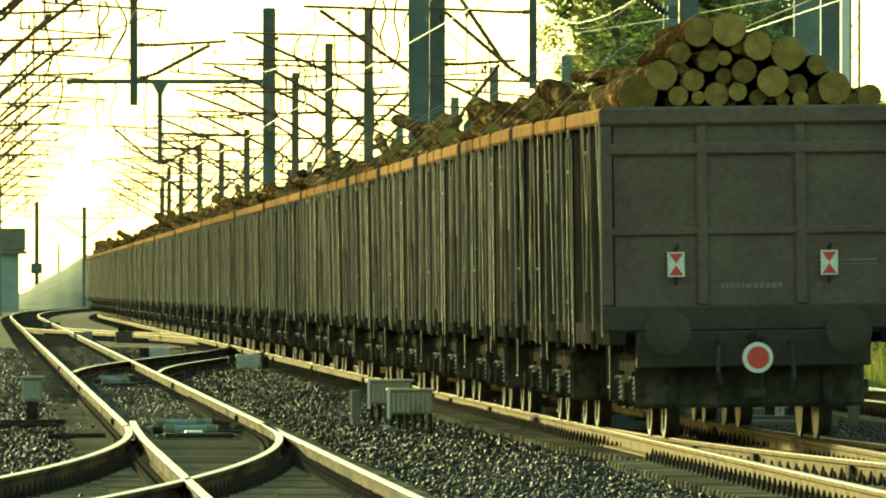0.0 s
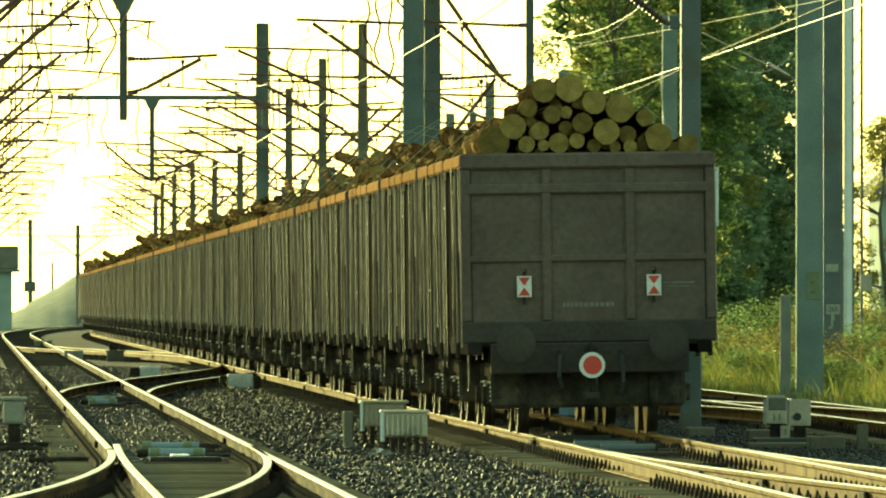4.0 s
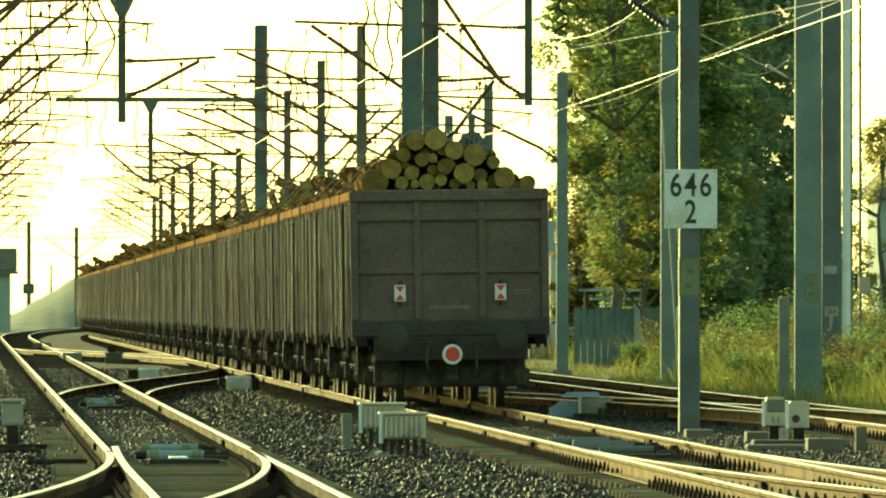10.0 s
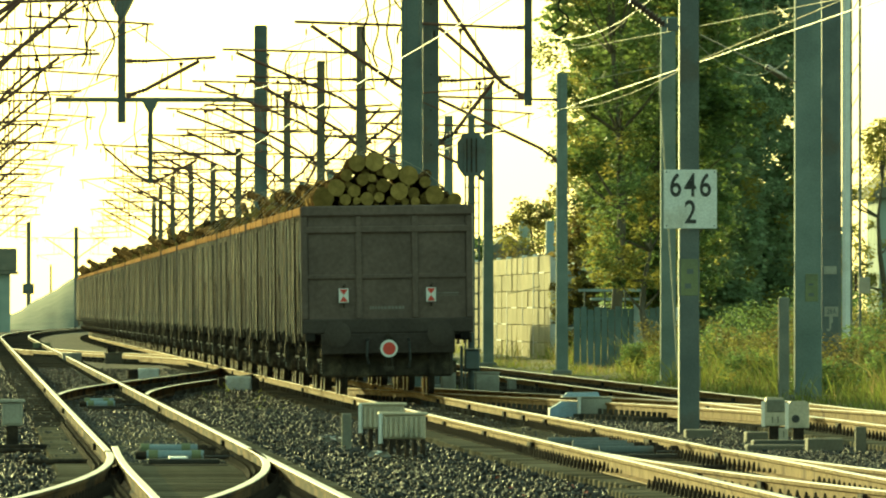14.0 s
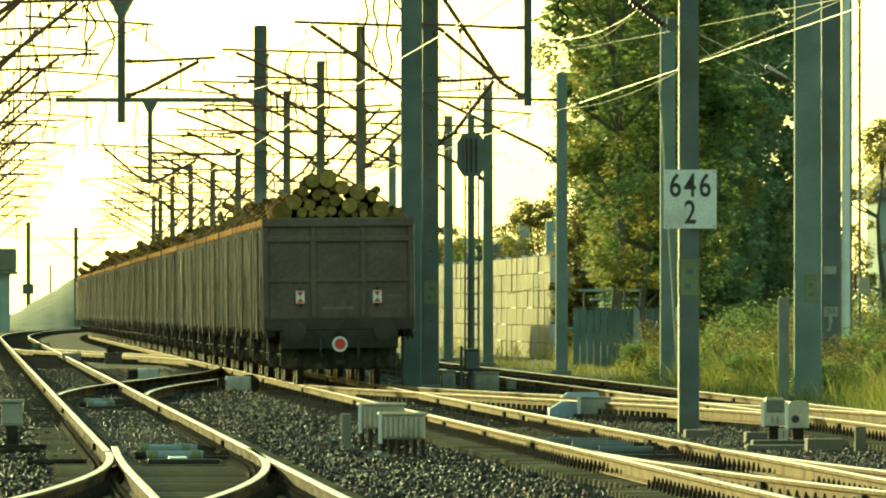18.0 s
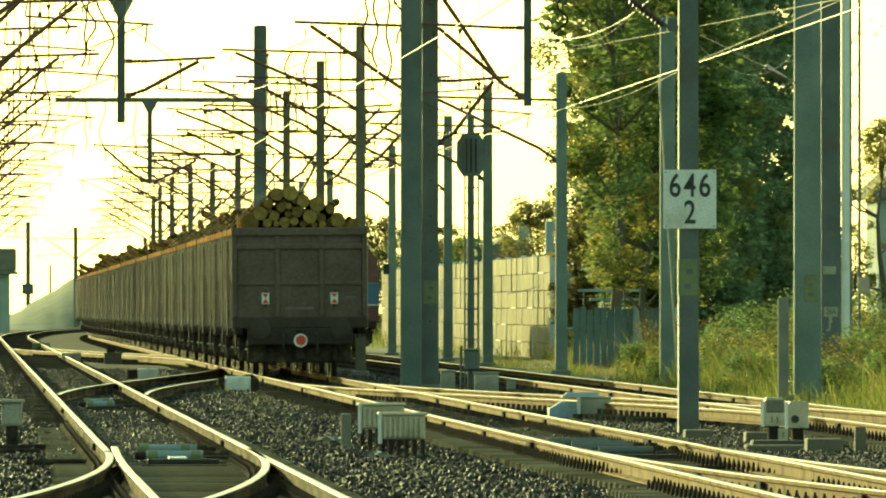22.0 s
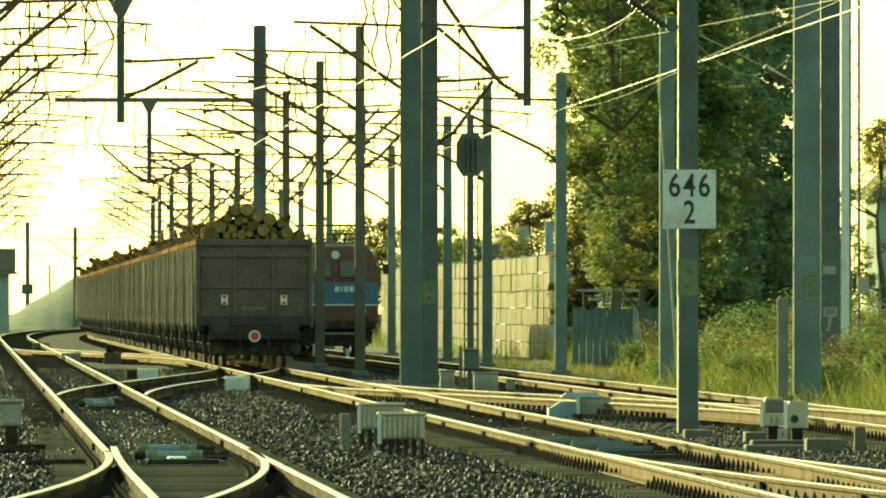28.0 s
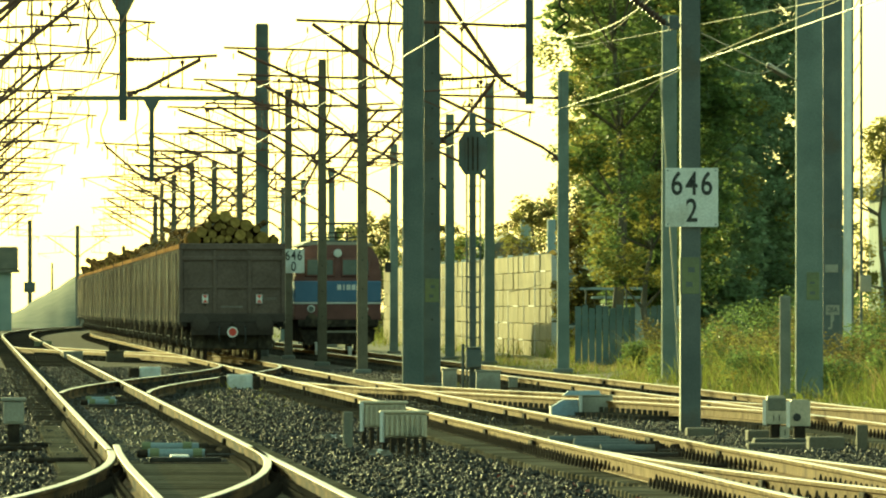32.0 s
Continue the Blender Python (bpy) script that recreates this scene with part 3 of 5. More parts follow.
def portal(y, x0, x1, end, drops, z, top, label):
    """A boom across the tracks with posts hanging from it."""
    g = thing("catenary_portal", pose(0, y, 0), label, "portal", "portals over the tracks")
    for x, w in ((x0, .38), (x1, .45)) if x0 < 0 else ((x1, .46),):
        part("column", Shape().box(x - w / 2, x + w / 2, -.17, .17, -.4, top, .05), slate_pole_mat, g)
    part("boom", Shape().prism([(q, r + z + .08) for q, r in h_beam(0, .18, .17, .02)], x0 - .3, end, "x"), steel_mat, g)
    for x, low in drops:
        d = part("drop_post", Shape().prism(h_beam(x, .17, .14, .02), low, z, "z"), steel_mat, g)
        if x < 10:
            part("gusset", Shape().prism([(x - .28, z), (x + .28, z), (x + .085, z - .38), (x - .085, z - .38)], -.085, -.073), steel_mat, d)
        for q in (-1, 1) if z > 8.5 else (1,) if x < 8 else (-1,):
            h = thing("post_bracket", pose(x, y - .02, 0), "steel catenary bracket on a hanging post", "bracket", "brackets on hanging posts")
            bracket(h, 1.75 if q > 0 or z > 8.5 else 2.0, q, zt=6.73 if q > 0 else 7.2 if z > 8.5 else 7.45, zl=6.0, contact=5.6)
    return g


gate_1 = portal(252, -4.2, 9.285, 12.6, [(3.12, 5.42), (11.76, 5.78)], 8.05, 9.8, "grey portal with hanging posts over the tracks")
part("stay_tube", Shape().tube((9.98, .05, 8.05), (10.98, .05, 6.58), .046, n=8), bracket_mat, gate_1)
insulator(gate_1, (10.98, .05, 6.58), (11.20, .05, 6.26), .075, 6)
part("end_fitting", Shape().tube((11.20, .05, 6.26), (11.64, .05, 6.02), .03, n=8), bracket_mat, gate_1)
gate_2 = portal(419, 3.15, 10.10, 10.3, [(6.2, 5.9)], 8.78, 11.5, "grey portal with a hanging post over the tracks")


def contact_line(centre, ys, name):
    g = thing(name, pose(0, 0, 0), "dark catenary wires with droppers above the track", "overhead wires", "overhead wires")
    d, tops, lows = Shape(), [], []
    for y0, y1 in zip(ys[:-1], ys[1:]):
        n = 8
        top = sagging((centre(y0), y0, 7.25), (centre(y1), y1, 7.25), .4, n)
        low = [Vector((centre(y0 + (y1 - y0) * i / n), y0 + (y1 - y0) * i / n, 5.6)) for i in range(n + 1)]
        tops += top if not tops else top[1:]
        lows += low if not lows else low[1:]
        for i in range(1, n):
            d.tube(top[i], low[i], .004, n=4)
    m, c = Shape().line(tops, .0075, 5), Shape().line(lows, .008, 5)
    part("messenger_wire", m, wire_mat, g)
    part("contact_wire", c, wire_mat, g)
    tagged(part("droppers", d, wire_mat, g), kind="stuff")


contact_line(line_a, [100, 150, 190, 232, 282, 330, 380, 430, 480, 532, 585, 640, 700], "catenary_wires")
contact_line(line_b, [110, 160, 205, 252, 309, 352, 400, 456, 508, 560, 612, 660, 712], "catenary_wires")
contact_line(line_c, [110, 160, 205, 252, 309, 352, 400, 456, 508, 560, 612, 660, 712], "catenary_wires")


def jumper(x, y, z0, z1, seed):
    """A slack cable hanging between two lines."""
    q = random.Random(seed)
    n, a, b, c = 16, q.uniform(-.12, .32), q.uniform(.03, .09), q.uniform(0, 6)
    pts = [Vector((x + a * math.sin(i / n * 3.14) + b * math.sin(i / n * 9 + c), y + .1 * math.sin(i / n * 5 + c), z0 + (z1 - z0) * i / n)) for i in range(n + 1)]
    whole("jumper_cable", Shape().line(pts, .024, 5), iron_mat, "slack dark jumper cable hanging between the wires", "cable", "jumper cables")


for i, (x, y, z0, z1) in enumerate([(2.25, 252, 8.05, 6.6), (2.45, 252, 8.05, 7.0), (2.6, 252, 8.05, 6.3), (2.0, 252, 8.05, 7.3), (8.35, 252, 8.05, 6.9), (8.55, 252, 8.05, 6.6), (8.75, 252, 8.05, 6.2), (8.95, 252, 8.05, 7.1),
                                    (8.2, 309, 8.2, 6.7), (8.7, 309, 8.2, 6.9), (9.1, 309, 8.2, 6.2), (8.6, 352, 8.2, 6.5), (9.4, 352, 8.2, 6.9), (12.4, 252, 8.05, 7.3), (5.7, 419, 8.8, 6.9), (3.9, 419, 8.8, 7.1), (4.6, 419, 8.8, 6.7), (1.4, 282, 8.3, 6.4), (1.9, 330, 8.2, 6.2)]):
    jumper(x, y, z0, z1, 300 + i)


# ---- signs, signal, cabinets ----
def lettering(text, size, mat, parent, m, squeeze=1.0, name="lettering", thick=.006):
    c = bpy.data.curves.new(name, "FONT")
    c.body, c.size, c.align_x, c.align_y = text, size, "CENTER", "CENTER"
    c.extrude, c.offset = .002, thick
    o = bpy.data.objects.new(name, c)
    scene.collection.objects.link(o)
    bpy.context.view_layer.update()
    me = bpy.data.meshes.new_from_object(o)
    bpy.data.objects.remove(o)
    me.materials.clear()
    me.materials.append(mat)
    me.transform(Matrix.Diagonal((squeeze, 1, 1, 1)))
    return part(name, me, mat, parent, m=m)


FACING = pose(0, 0, 0, 90, 0, 0)          # a flat thing turned to face back along the line


def kilometre_sign(x, y, z, upper, lower, pole_x):
    g = thing("kilometre_sign", pose(x, y, z), "white kilometre sign with black numerals on a pole", "sign", "kilometre signs")
    part("plate", Shape().box(-.365, .365, -.006, .006, -.405, .405, .003), white_mat, g)
    for i, ch in enumerate(upper):
        lettering(ch, .45, black_mat, g, pose((i - 1) * .205, -.010, .175) @ FACING, .76, "numeral")
    lettering(lower, .45, black_mat, g, pose(0, -.010, -.195) @ FACING, .76, "numeral")
    for dz in (-.25, .25):
        part("clamp", Shape().box(pole_x - x - .19, pole_x - x + .19, .006, .05, dz - .03, dz + .03, .004), steel_mat, g)
    for dx, dz in ((-.33, .37), (.33, .37), (-.33, -.37), (.33, -.37)):
        part("rivet", Shape().lathe((dx, -.006, dz), (0, -1, 0), [(0, .012), (.004, .009)], 8), steel_mat, g)


kilometre_sign(9.83, 162.79, 2.97, "646", "2", 9.82)
kilometre_sign(10.70, 399.79, 3.03, "646", "0", 10.53)


def band(p, w, d, z0, z1, text=""):
    b = part("painted_band", Shape().box(-w / 2 - .004, w / 2 + .004, -d / 2 - .004, d / 2 + .004, z0, z1, .03), yellow_mat, p, "faded yellow painted band")
    for i, dx in enumerate((-.02, .01)):
        part("worn_mark", Shape().box(dx - .045, dx + .045, -d / 2 - .008, -d / 2 - .005, z0 + .12 + .2 * i, z0 + .19 + .2 * i), steel_mat, b)


band(mid_row[0], .28, .30, 1.62, 2.17)
band(near_pole, .34, .30, 1.55, 2.10)
ins = thing("strain_insulator", pose(0, 0, 0), "dark ribbed strain insulator below the pole top", "insulator", "strain insulators")
insulator(ins, (9.02, 163, 5.72), (9.48, 162.9, 5.36), .075, 9)
part("end_fitting", Shape().tube((9.48, 162.9, 5.36), (9.68, 162.9, 5.33), .03, n=8).box(9.52, 9.66, 162.85, 162.95, 5.28, 5.46, .01), steel_mat, ins)
part("end_fitting", Shape().tube((9.02, 163, 5.72), (8.85, 163.1, 5.86), .015, n=6), steel_mat, ins)

# columns and posts by the verge
col = thing("steel_column", pose(17.35, 240, 0), "dark steel column with small plates at the verge", "column")
part("shaft", Shape().prism([(-.20, -.17), (.13, -.17), (.20, -.10), (.20, .17), (-.13, .17), (-.20, .10)], -.4, 9.5, "z"), steel_mat, col)
part("plate", Shape().box(-.16, .10, -.185, -.174, 2.17, 2.33), grey_box_mat, col, "small grey plate")
mark = part("painted_patch", Shape().box(-.15, .13, -.179, -.171, 1.31, 1.51, .003).box(-.05, .02, -.178, -.172, 1.18, 1.32).box(-.05, -.01, -.178, -.172, 1.05, 1.19).box(-.10, -.03, -.178, -.172, 1.02, 1.06), grey_box_mat, col, "smeared pale paint patch with dark lettering")
lettering("26A", .15, steel_mat, mark, pose(-.005, -.184, 1.41) @ FACING, .8, "lettering", .002)
slim = thing("steel_post", pose(19.20, 261, 0), "slim pale steel post in the sun", "post", "slim posts")
part("shaft", Shape().prism([(-.09, 0), (-.02, -.09), (.09, -.03), (.09, .09), (-.05, .09)], -.4, 10, "z"), white_mat, slim)
mast = thing("lattice_post", pose(19.48, 262, 0), "dark lattice post with insulators at the verge", "post", "slim posts")
for x in (-.10, .10):
    part("chord", Shape().box(x - .03, x + .03, -.03, .03, -.35 if x > 0 else .1, 9.5, .005), steel_mat, mast)
z = .3
while z < 9:
    part("brace", Shape().tube((-.10, 0, z), (.10, 0, z + .35), .012, n=5), steel_mat, mast)
    z += .7
part("box", Shape().box(.06, .32, -.10, .05, 1.8, 2.17, .02), grey_box_mat, mast, "small grey box")
insulator(mast, (.0, -.06, 1.85), (.0, -.06, 2.25), .045, 5)
whole("concrete_post", Shape().box(14.97, 15.17, 220.6, 220.8, -.35, 1.68, .02), concrete_mat, "short square grey concrete post beside a pole", "post")
yp = part("painted_plate", Shape().box(-.06, .18, -.185, -.174, 1.6, 2.12, .005), yellow_mat, right_row[0], "faded yellow plate")
part("worn_mark", Shape().box(.00, .10, -.190, -.186, 1.70, 1.76), steel_mat, yp)
part("worn_mark", Shape().box(.00, .09, -.190, -.186, 1.90, 1.94), steel_mat, yp)

# the signal, seen from behind
sg = thing("light_signal", pose(10.30, 246, 0), "dark light signal seen from behind, with a ladder", "signal")
part("mast", Shape().tube((0, 0, -.3), (0, 0, 5.45), .075, n=14), steel_mat, sg, smooth=True)
oc = [(-.30, 4.42), (-.17, 4.22), (.17, 4.22), (.30, 4.42), (.30, 4.92), (.17, 5.10), (-.17, 5.10), (-.30, 4.92)]
bb = part("backboard", Shape().prism(oc, -.13, -.11), steel_mat, sg)
part("lamp_housing", Shape().box(-.17, .17, .02, .24, 4.32, 5.02, .03), steel_mat, bb)
for x in (-.10, .0, .10):
    part("stiffener", Shape().box(x - .015, x + .015, -.155, -.13, 4.3, 5.0), iron_mat, bb)
part("cap", Shape().lathe((0, 0, 5.45), (0, 0, 1), [(0, .085), (.03, .085), (.05, .04)], 14), steel_mat, sg)
for x in (-.13, .15):
    part("ladder_rail", Shape().box(x - .018, x + .018, -.20, -.16, -.2, 4.9 if x < 0 else 4.3), steel_mat, sg)
for i in range(13):
    part("rung", Shape().tube((-.13, -.18, .2 + i * .315), (.15, -.18, .2 + i * .315), .012, n=6), steel_mat, sg)
part("junction_box", Shape().box(-.15, .17, -.32, -.10, .20, .62, .03), steel_mat, sg)
part("junction_lid", Shape().box(-.18, .20, -.35, -.08, .62, .65, .01), grey_box_mat, sg)
part("cable_pipe", Shape().tube((-.21, -.2, .7), (-.21, -.2, -.25), .03, n=8), steel_mat, sg)


def cabinet(name, x, y, w, d, z0, z1, mat, label, lid=.03, legs=0, skirt=None, group="trackside boxes", over=.03):
    """A trackside box with a lid, a door and legs."""
    g = thing(name, pose(x, y, 0), label, "trackside box", group)
    part("body", Shape().box(-w / 2, w / 2, -d / 2, d / 2, z0, z1, .015), mat, g)
    if lid:
        part("lid", Shape().box(-w / 2 - over, w / 2 + over, -d / 2 - over, d / 2 + over, z1 - .004, z1 + lid, .012), mat, g)
    part("door", Shape().box(-w / 2 + .03, w / 2 - .03, -d / 2 - .012, -d / 2 + .002, z0 + .03, z1 - .03, .005), mat, g)
    for i in range(legs):
        for yy in (-d / 2 + .03, d / 2 - .03):
            xx = -w / 2 + .025 + (w - .05) * i / max(1, legs - 1)
            part("leg", Shape().box(xx - .022, xx + .022, yy - .022, yy + .022, -.3, z0), skirt or iron_mat, g)
    return g


c1 = cabinet("relay_box", 4.80, 133, .50, .36, .0, .27, box_mat, "grey ribbed metal box on dark legs in the ballast", legs=6)
c2 = cabinet("relay_box", 4.86, 141.5, .52, .36, .03, .31, box_mat, "grey ribbed metal box on dark legs in the ballast", legs=6)
for g, w, z0, z1 in ((c1, .5, .0, .27), (c2, .52, .03, .31)):
    for i in range(8):
        part("rib", Shape().box(-w / 2 + .05 + i * (w - .1) / 7 - .012, -w / 2 + .05 + i * (w - .1) / 7 + .012, -.225, -.19, z0 + .02, z1 - .02), box_mat, g)
    # white strip added at the left corner to imitate the sunlit side
    part("side_flange", Shape().prism([(-w / 2 - .03, -.20), (-w / 2, -.23), (-w / 2 + .02, -.19), (-w / 2, -.16)], z0 - .05, z1 + .02, "z"), white_mat, g, "white strip painted for the sunlit edge")
whole("cable_post", Shape().box(4.42, 4.54, 142.9, 143.02, -.3, .20, .015), concrete_mat, "short grey slab post beside the boxes", "post")
g = cabinet("point_indicator", .45, 142, .25, .22, .06, .34, grey_box_mat, "grey indicator box on a squat post by the track", lid=.04)
part("post", Shape().box(-.07, .07, -.07, .07, -.3, .06, .01), iron_mat, g)
g = cabinet("point_machine", 5.40, 243, .52, .30, -.22, .09, white_mat, "pale point machine cover with dark ends", lid=.0)
part("dark_end", Shape().box(-.42, -.27, -.18, .18, -.25, .05, .02), iron_mat, g)
part("dark_end", Shape().box(.27, .42, -.18, .18, -.25, .05, .02), iron_mat, g)
g = cabinet("point_machine", 4.12, 281, .50, .30, -.22, .06, white_mat, "pale point machine cover with dark ends", lid=.0)
part("dark_end", Shape().box(-.50, -.26, -.18, .18, -.25, .03, .02), iron_mat, g)
g = cabinet("point_machine", 4.35, 372, .55, .4, -.25, .06, dark_concrete_mat, "dark point machine box between the tracks", lid=.05)
part("upper_housing", Shape().box(-.20, .08, -.15, .15, .10, .34, .03), iron_mat, g)
cabinet("point_machine", 3.05, 372, .60, .4, -.25, .10, grey_box_mat, "grey low box between the tracks", lid=.0)
cabinet("point_machine", 2.85, 505, .75, .4, -.25, .04, yellow_mat, "pale yellow low box between the tracks", lid=.0)
g = thing("point_machine", pose(9.48, 186, 0), "pale blue hooded point machine beside the rails", "trackside box", "trackside boxes")
part("body", Shape().box(.02, .50, -.25, .25, -.28, .07, .015), grey_box_mat, g)
part("edge_plate", Shape().box(-.035, .02, -.27, -.20, -.28, .085, .008), white_mat, g, "cream edge strip")
part("lid", Shape().box(-.28, .53, -.27, .27, .07, .085, .006), box_mat, g)
part("hood", Shape().prism([(-.46, -.27), (-.46, -.10), (-.28, .01), (-.04, .01), (-.04, -.27)], -.22, .22), hood_mat, g, "sloping pale blue hood")
part("rim", Shape().box(-.475, -.455, -.24, .24, -.27, -.09, .004), white_mat, g, "cream hood rim")
part("rear_hood", Shape().prism([(-.26, .086), (-.18, .15), (.30, .155), (.33, .086)], .02, .26), hood_mat, g, "sloping pale blue hood")
for x, y, mark in ((10.12, 150, True), (10.25, 147.5, False)):
    g = thing("dwarf_signal", pose(x, y, 0), "squat pale dwarf signal box, sunlit edge painted cream", "signal", "dwarf signals")
    part("housing", Shape().prism([(-.13, -.02), (.13, -.02), (.13, .28 if not mark else .30), (.10, .31 if not mark else .34), (-.10, .31 if not mark else .34), (-.13, .25)], -.12, .12), box_mat, g)
    part("foot", Shape().box(-.07, .07, -.07, .07, -.3, -.02, .01), iron_mat, g)
    # the lit left side, painted as a white strip on the corner
    part("edge_plate", Shape().prism([(-.165, -.05), (-.13, -.128), (-.12, -.10), (-.15, .02)], -.03, .29, "z"), white_mat, g, "cream edge strip")
    if mark:
        part("plate", Shape().box(-.12, .125, -.132, -.124, -.02, .14, .004), box_mat, g)
        low = part("low_plate", Shape().box(.05, .17, -.10, -.09, -.21, -.05, .004), box_mat, g, "small pale numbered plate")
        lettering("1", .11, black_mat, low, pose(.115, -.106, -.13) @ FACING, 1.0, "numeral", .0)
        for dx in (-.03, .04):
            lettering("1", .12, black_mat, g, pose(dx, -.136, .05) @ FACING, 1.0, "numeral", .0)
        part("hood", Shape().box(-.10, .125, -.135, -.11, .15, .31, .01), roof_mat, g, "brown dulled signal face")
    else:
        part("lens", Shape().lathe((-.04, -.125, .09), (0, -1, 0), [(0, .05), (.03, .05)], 14), black_mat, g)
whole("concrete_post", Shape().box(10.53, 10.66, 141.6, 141.75, -.3, .05, .01), dark_concrete_mat, "short grey marker post in the ballast", "post")
for x0, x1, y, z in ((10.02, 10.45, 142.5, -.10), (9.42, 9.78, 157, -.14), (9.35, 10.2, 143.5, -.19), (9.66, 10.35, 147, -.17), (9.9, 10.2, 152, -.12)):
    whole("cable_duct", Shape().box(x0, x1, y, y + .5, -.30, z, .015), dark_concrete_mat, "weathered concrete cable duct cover in the ballast", "duct", "cable duct covers")
for x, y, w, h in ((9.86, 247, .30, .45), (10.58, 245, .50, .42), (11.05, 244, .18, .28), (15.30, 251, .12, .5)):
    cabinet("relay_box", x, y, w, .3, -.30, -.28 + h, grey_box_mat, "small grey cabinet by the line", lid=.025)
cabinet("relay_box", 11.45, 396, .26, .25, -.2, .28, white_mat, "small pale cabinet by the line", lid=.02)
cabinet("relay_box", 12.35, 392, .12, .2, -.25, .15, white_mat, "small pale cabinet by the line", lid=.02)


# ---- point rods and drives ----
def drive(x0, x1, y, label, yellow=True, paint=None):
    tube_mat = paint or blue_mat
    g = thing("point_drive", pose(0, y, 0), label, "point drive", "point drives")
    part("drive_tube", Shape().tube((x0, 0, -.11), (x1, 0, -.11), .055, n=12), tube_mat, g, smooth=True)
    part("drive_tube", Shape().tube((x0 + .02, 6.2, -.11), (x1 + .05, 6.2, -.11), .05, n=12), tube_mat, g, smooth=True)
    part("cross_bar", Shape().box(x0 - .02, x1 + .12, -2.6, -2.4, -.17, -.115, .01), wheel_mat, g)
    part("hollow_sleeper", Shape().box(x0 - .1, x1 + .2, -3.4, -3.0, -.30, -.165, .02), iron_mat, g)
    if yellow:
        for x in (x0 + .02, x1 - .13):
            for y in (0, 6.2):
                part("sleeve", Shape().tube((x, y, -.11), (x + .10, y, -.11), .062, n=12), yellow_mat, g, "yellow painted sleeve")
        for x, y in ((x0 - .12, 0), (x1, 0), (x1 + .04, 6.2)):
            part("end_joint", Shape().lathe((x, y, -.11), (1, 0, 0), [(0, .03), (.02, .045), (.10, .045), (.13, .025), (.24, .025)], 10), iron_mat, g)
    for x in (x1 + .05, x1 + .22):
        part("lug", Shape().lathe((x, -.2, -.15), (0, 0, 1), [(0, .05), (.06, .06), (.10, .04)], 10), iron_mat, g)
    part("rod", Shape().tube((x1, -.6, -.12), (x1 + .5, -.6, -.12), .02, n=8), wheel_mat, g)


drive(1.84, 2.45, 127, "blue-grey point drive tubes with yellow sleeves between the rails")
whole("notice_plate", Shape().box(2.05, 2.24, 124.6, 125.6, -.16, -.10, .004), white_mat, "small white plate lying on the sleeper", "plate")
drive(1.85, 2.32, 196, "blue-grey point drive tubes with yellow sleeves between the rails")
drive(6.75, 7.45, 134, "dark point drive tubes across the track", False, steel_mat)
drive(6.9, 7.5, 131, "dark point drive tubes across the track", False, steel_mat)
for x0, x1, y in ((.05, .85, 140), (-.1, .75, 136), (.55, 1.2, 126), (6.9, 7.6, 128), (7.2, 7.9, 121)):
    whole("point_rod", Shape().tube((x0, y, -.17), (x1, y + .2, -.165), .028, n=8), iron_mat, "dark iron point rod lying across the ballast", "rod", "point rods")
ra = random.Random(8)
for i in range(12):
    x, y = (4.25 + ra.uniform(0, .42), 146 + ra.uniform(-1, 1)) if i < 8 else (4.40 + ra.uniform(0, .12), 131 + ra.uniform(-.5, .5))
    s = Shape()
    s.add([(-.07, -.05, 0), (.0, -.07, .02), (.06, -.04, .0), (.08, .05, .015), (0, .03, .04), (-.06, .06, .01), (-.07, -.05, -.004), (.0, -.07, .016), (.06, -.04, -.004), (.08, .05, .011), (0, .03, .036), (-.06, .06, .006)],
          [(0, 1, 4, 5), (1, 2, 3, 4), (6, 11, 10, 7), (7, 10, 9, 8)])
    whole("paper_scrap", s, white_mat, "crumpled white paper scrap on the ballast", "litter", "litter", m=pose(x, y, -.15, ra.uniform(-35, 10), ra.uniform(-25, 15), ra.uniform(0, 360)))
for i in range(9):
    s = Shape().add([(-.05, 0, 0), (0, -.03, .012), (.05, 0, .004), (0, .03, .014), (0, 0, .02), (0, 0, -.003)], [(0, 1, 4), (1, 2, 4), (2, 3, 4), (3, 0, 4), (1, 0, 5), (2, 1, 5), (3, 2, 5), (0, 3, 5)])
    whole("fallen_leaf", s, red_leaf_mat, "dry reddish fallen leaf on the ballast", "leaf", "fallen leaves", m=pose(ra.uniform(4.3, 5.9), ra.uniform(98, 124), -.205, ra.uniform(-30, 30), ra.uniform(-30, 30), ra.uniform(0, 360)))


# ---- noise barrier ----
barrier = thing("noise_barrier", pose(18.9, 388, 0), "sunlit pale concrete panel noise barrier along the line", "barrier")
BAY, ROW = 4.0, .58
pm = Shape().box(-.06, .06, .012, BAY - .012, .0, ROW - .024, .006).mesh("panel", barrier_mat)
# core in a darker concrete, which paints the shadow in the panel gaps
part("core", Shape().box(.062, .09, 0, 40 * BAY, -.4, 6 * ROW - .3), dark_concrete_mat, barrier)
proud_m = Shape().box(-.068, .11, -.07, .07, -.4, 6 * ROW - .16, .006).mesh("post", white_mat)
post_m = Shape().box(-.075, .11, -.05, .05, -.4, 6 * ROW - .2, .006).mesh("post", barrier_mat)
for i in range(40):
    part("post", proud_m if i % 5 in (0, 3) else post_m, None, barrier, m=pose(0, i * BAY, 0))
    for j in range(6):
        part("panel", pm, None, barrier, m=pose(random.uniform(-.015, .015), i * BAY, -.22 + j * ROW, 0, 0, random.uniform(-.25, .25)))

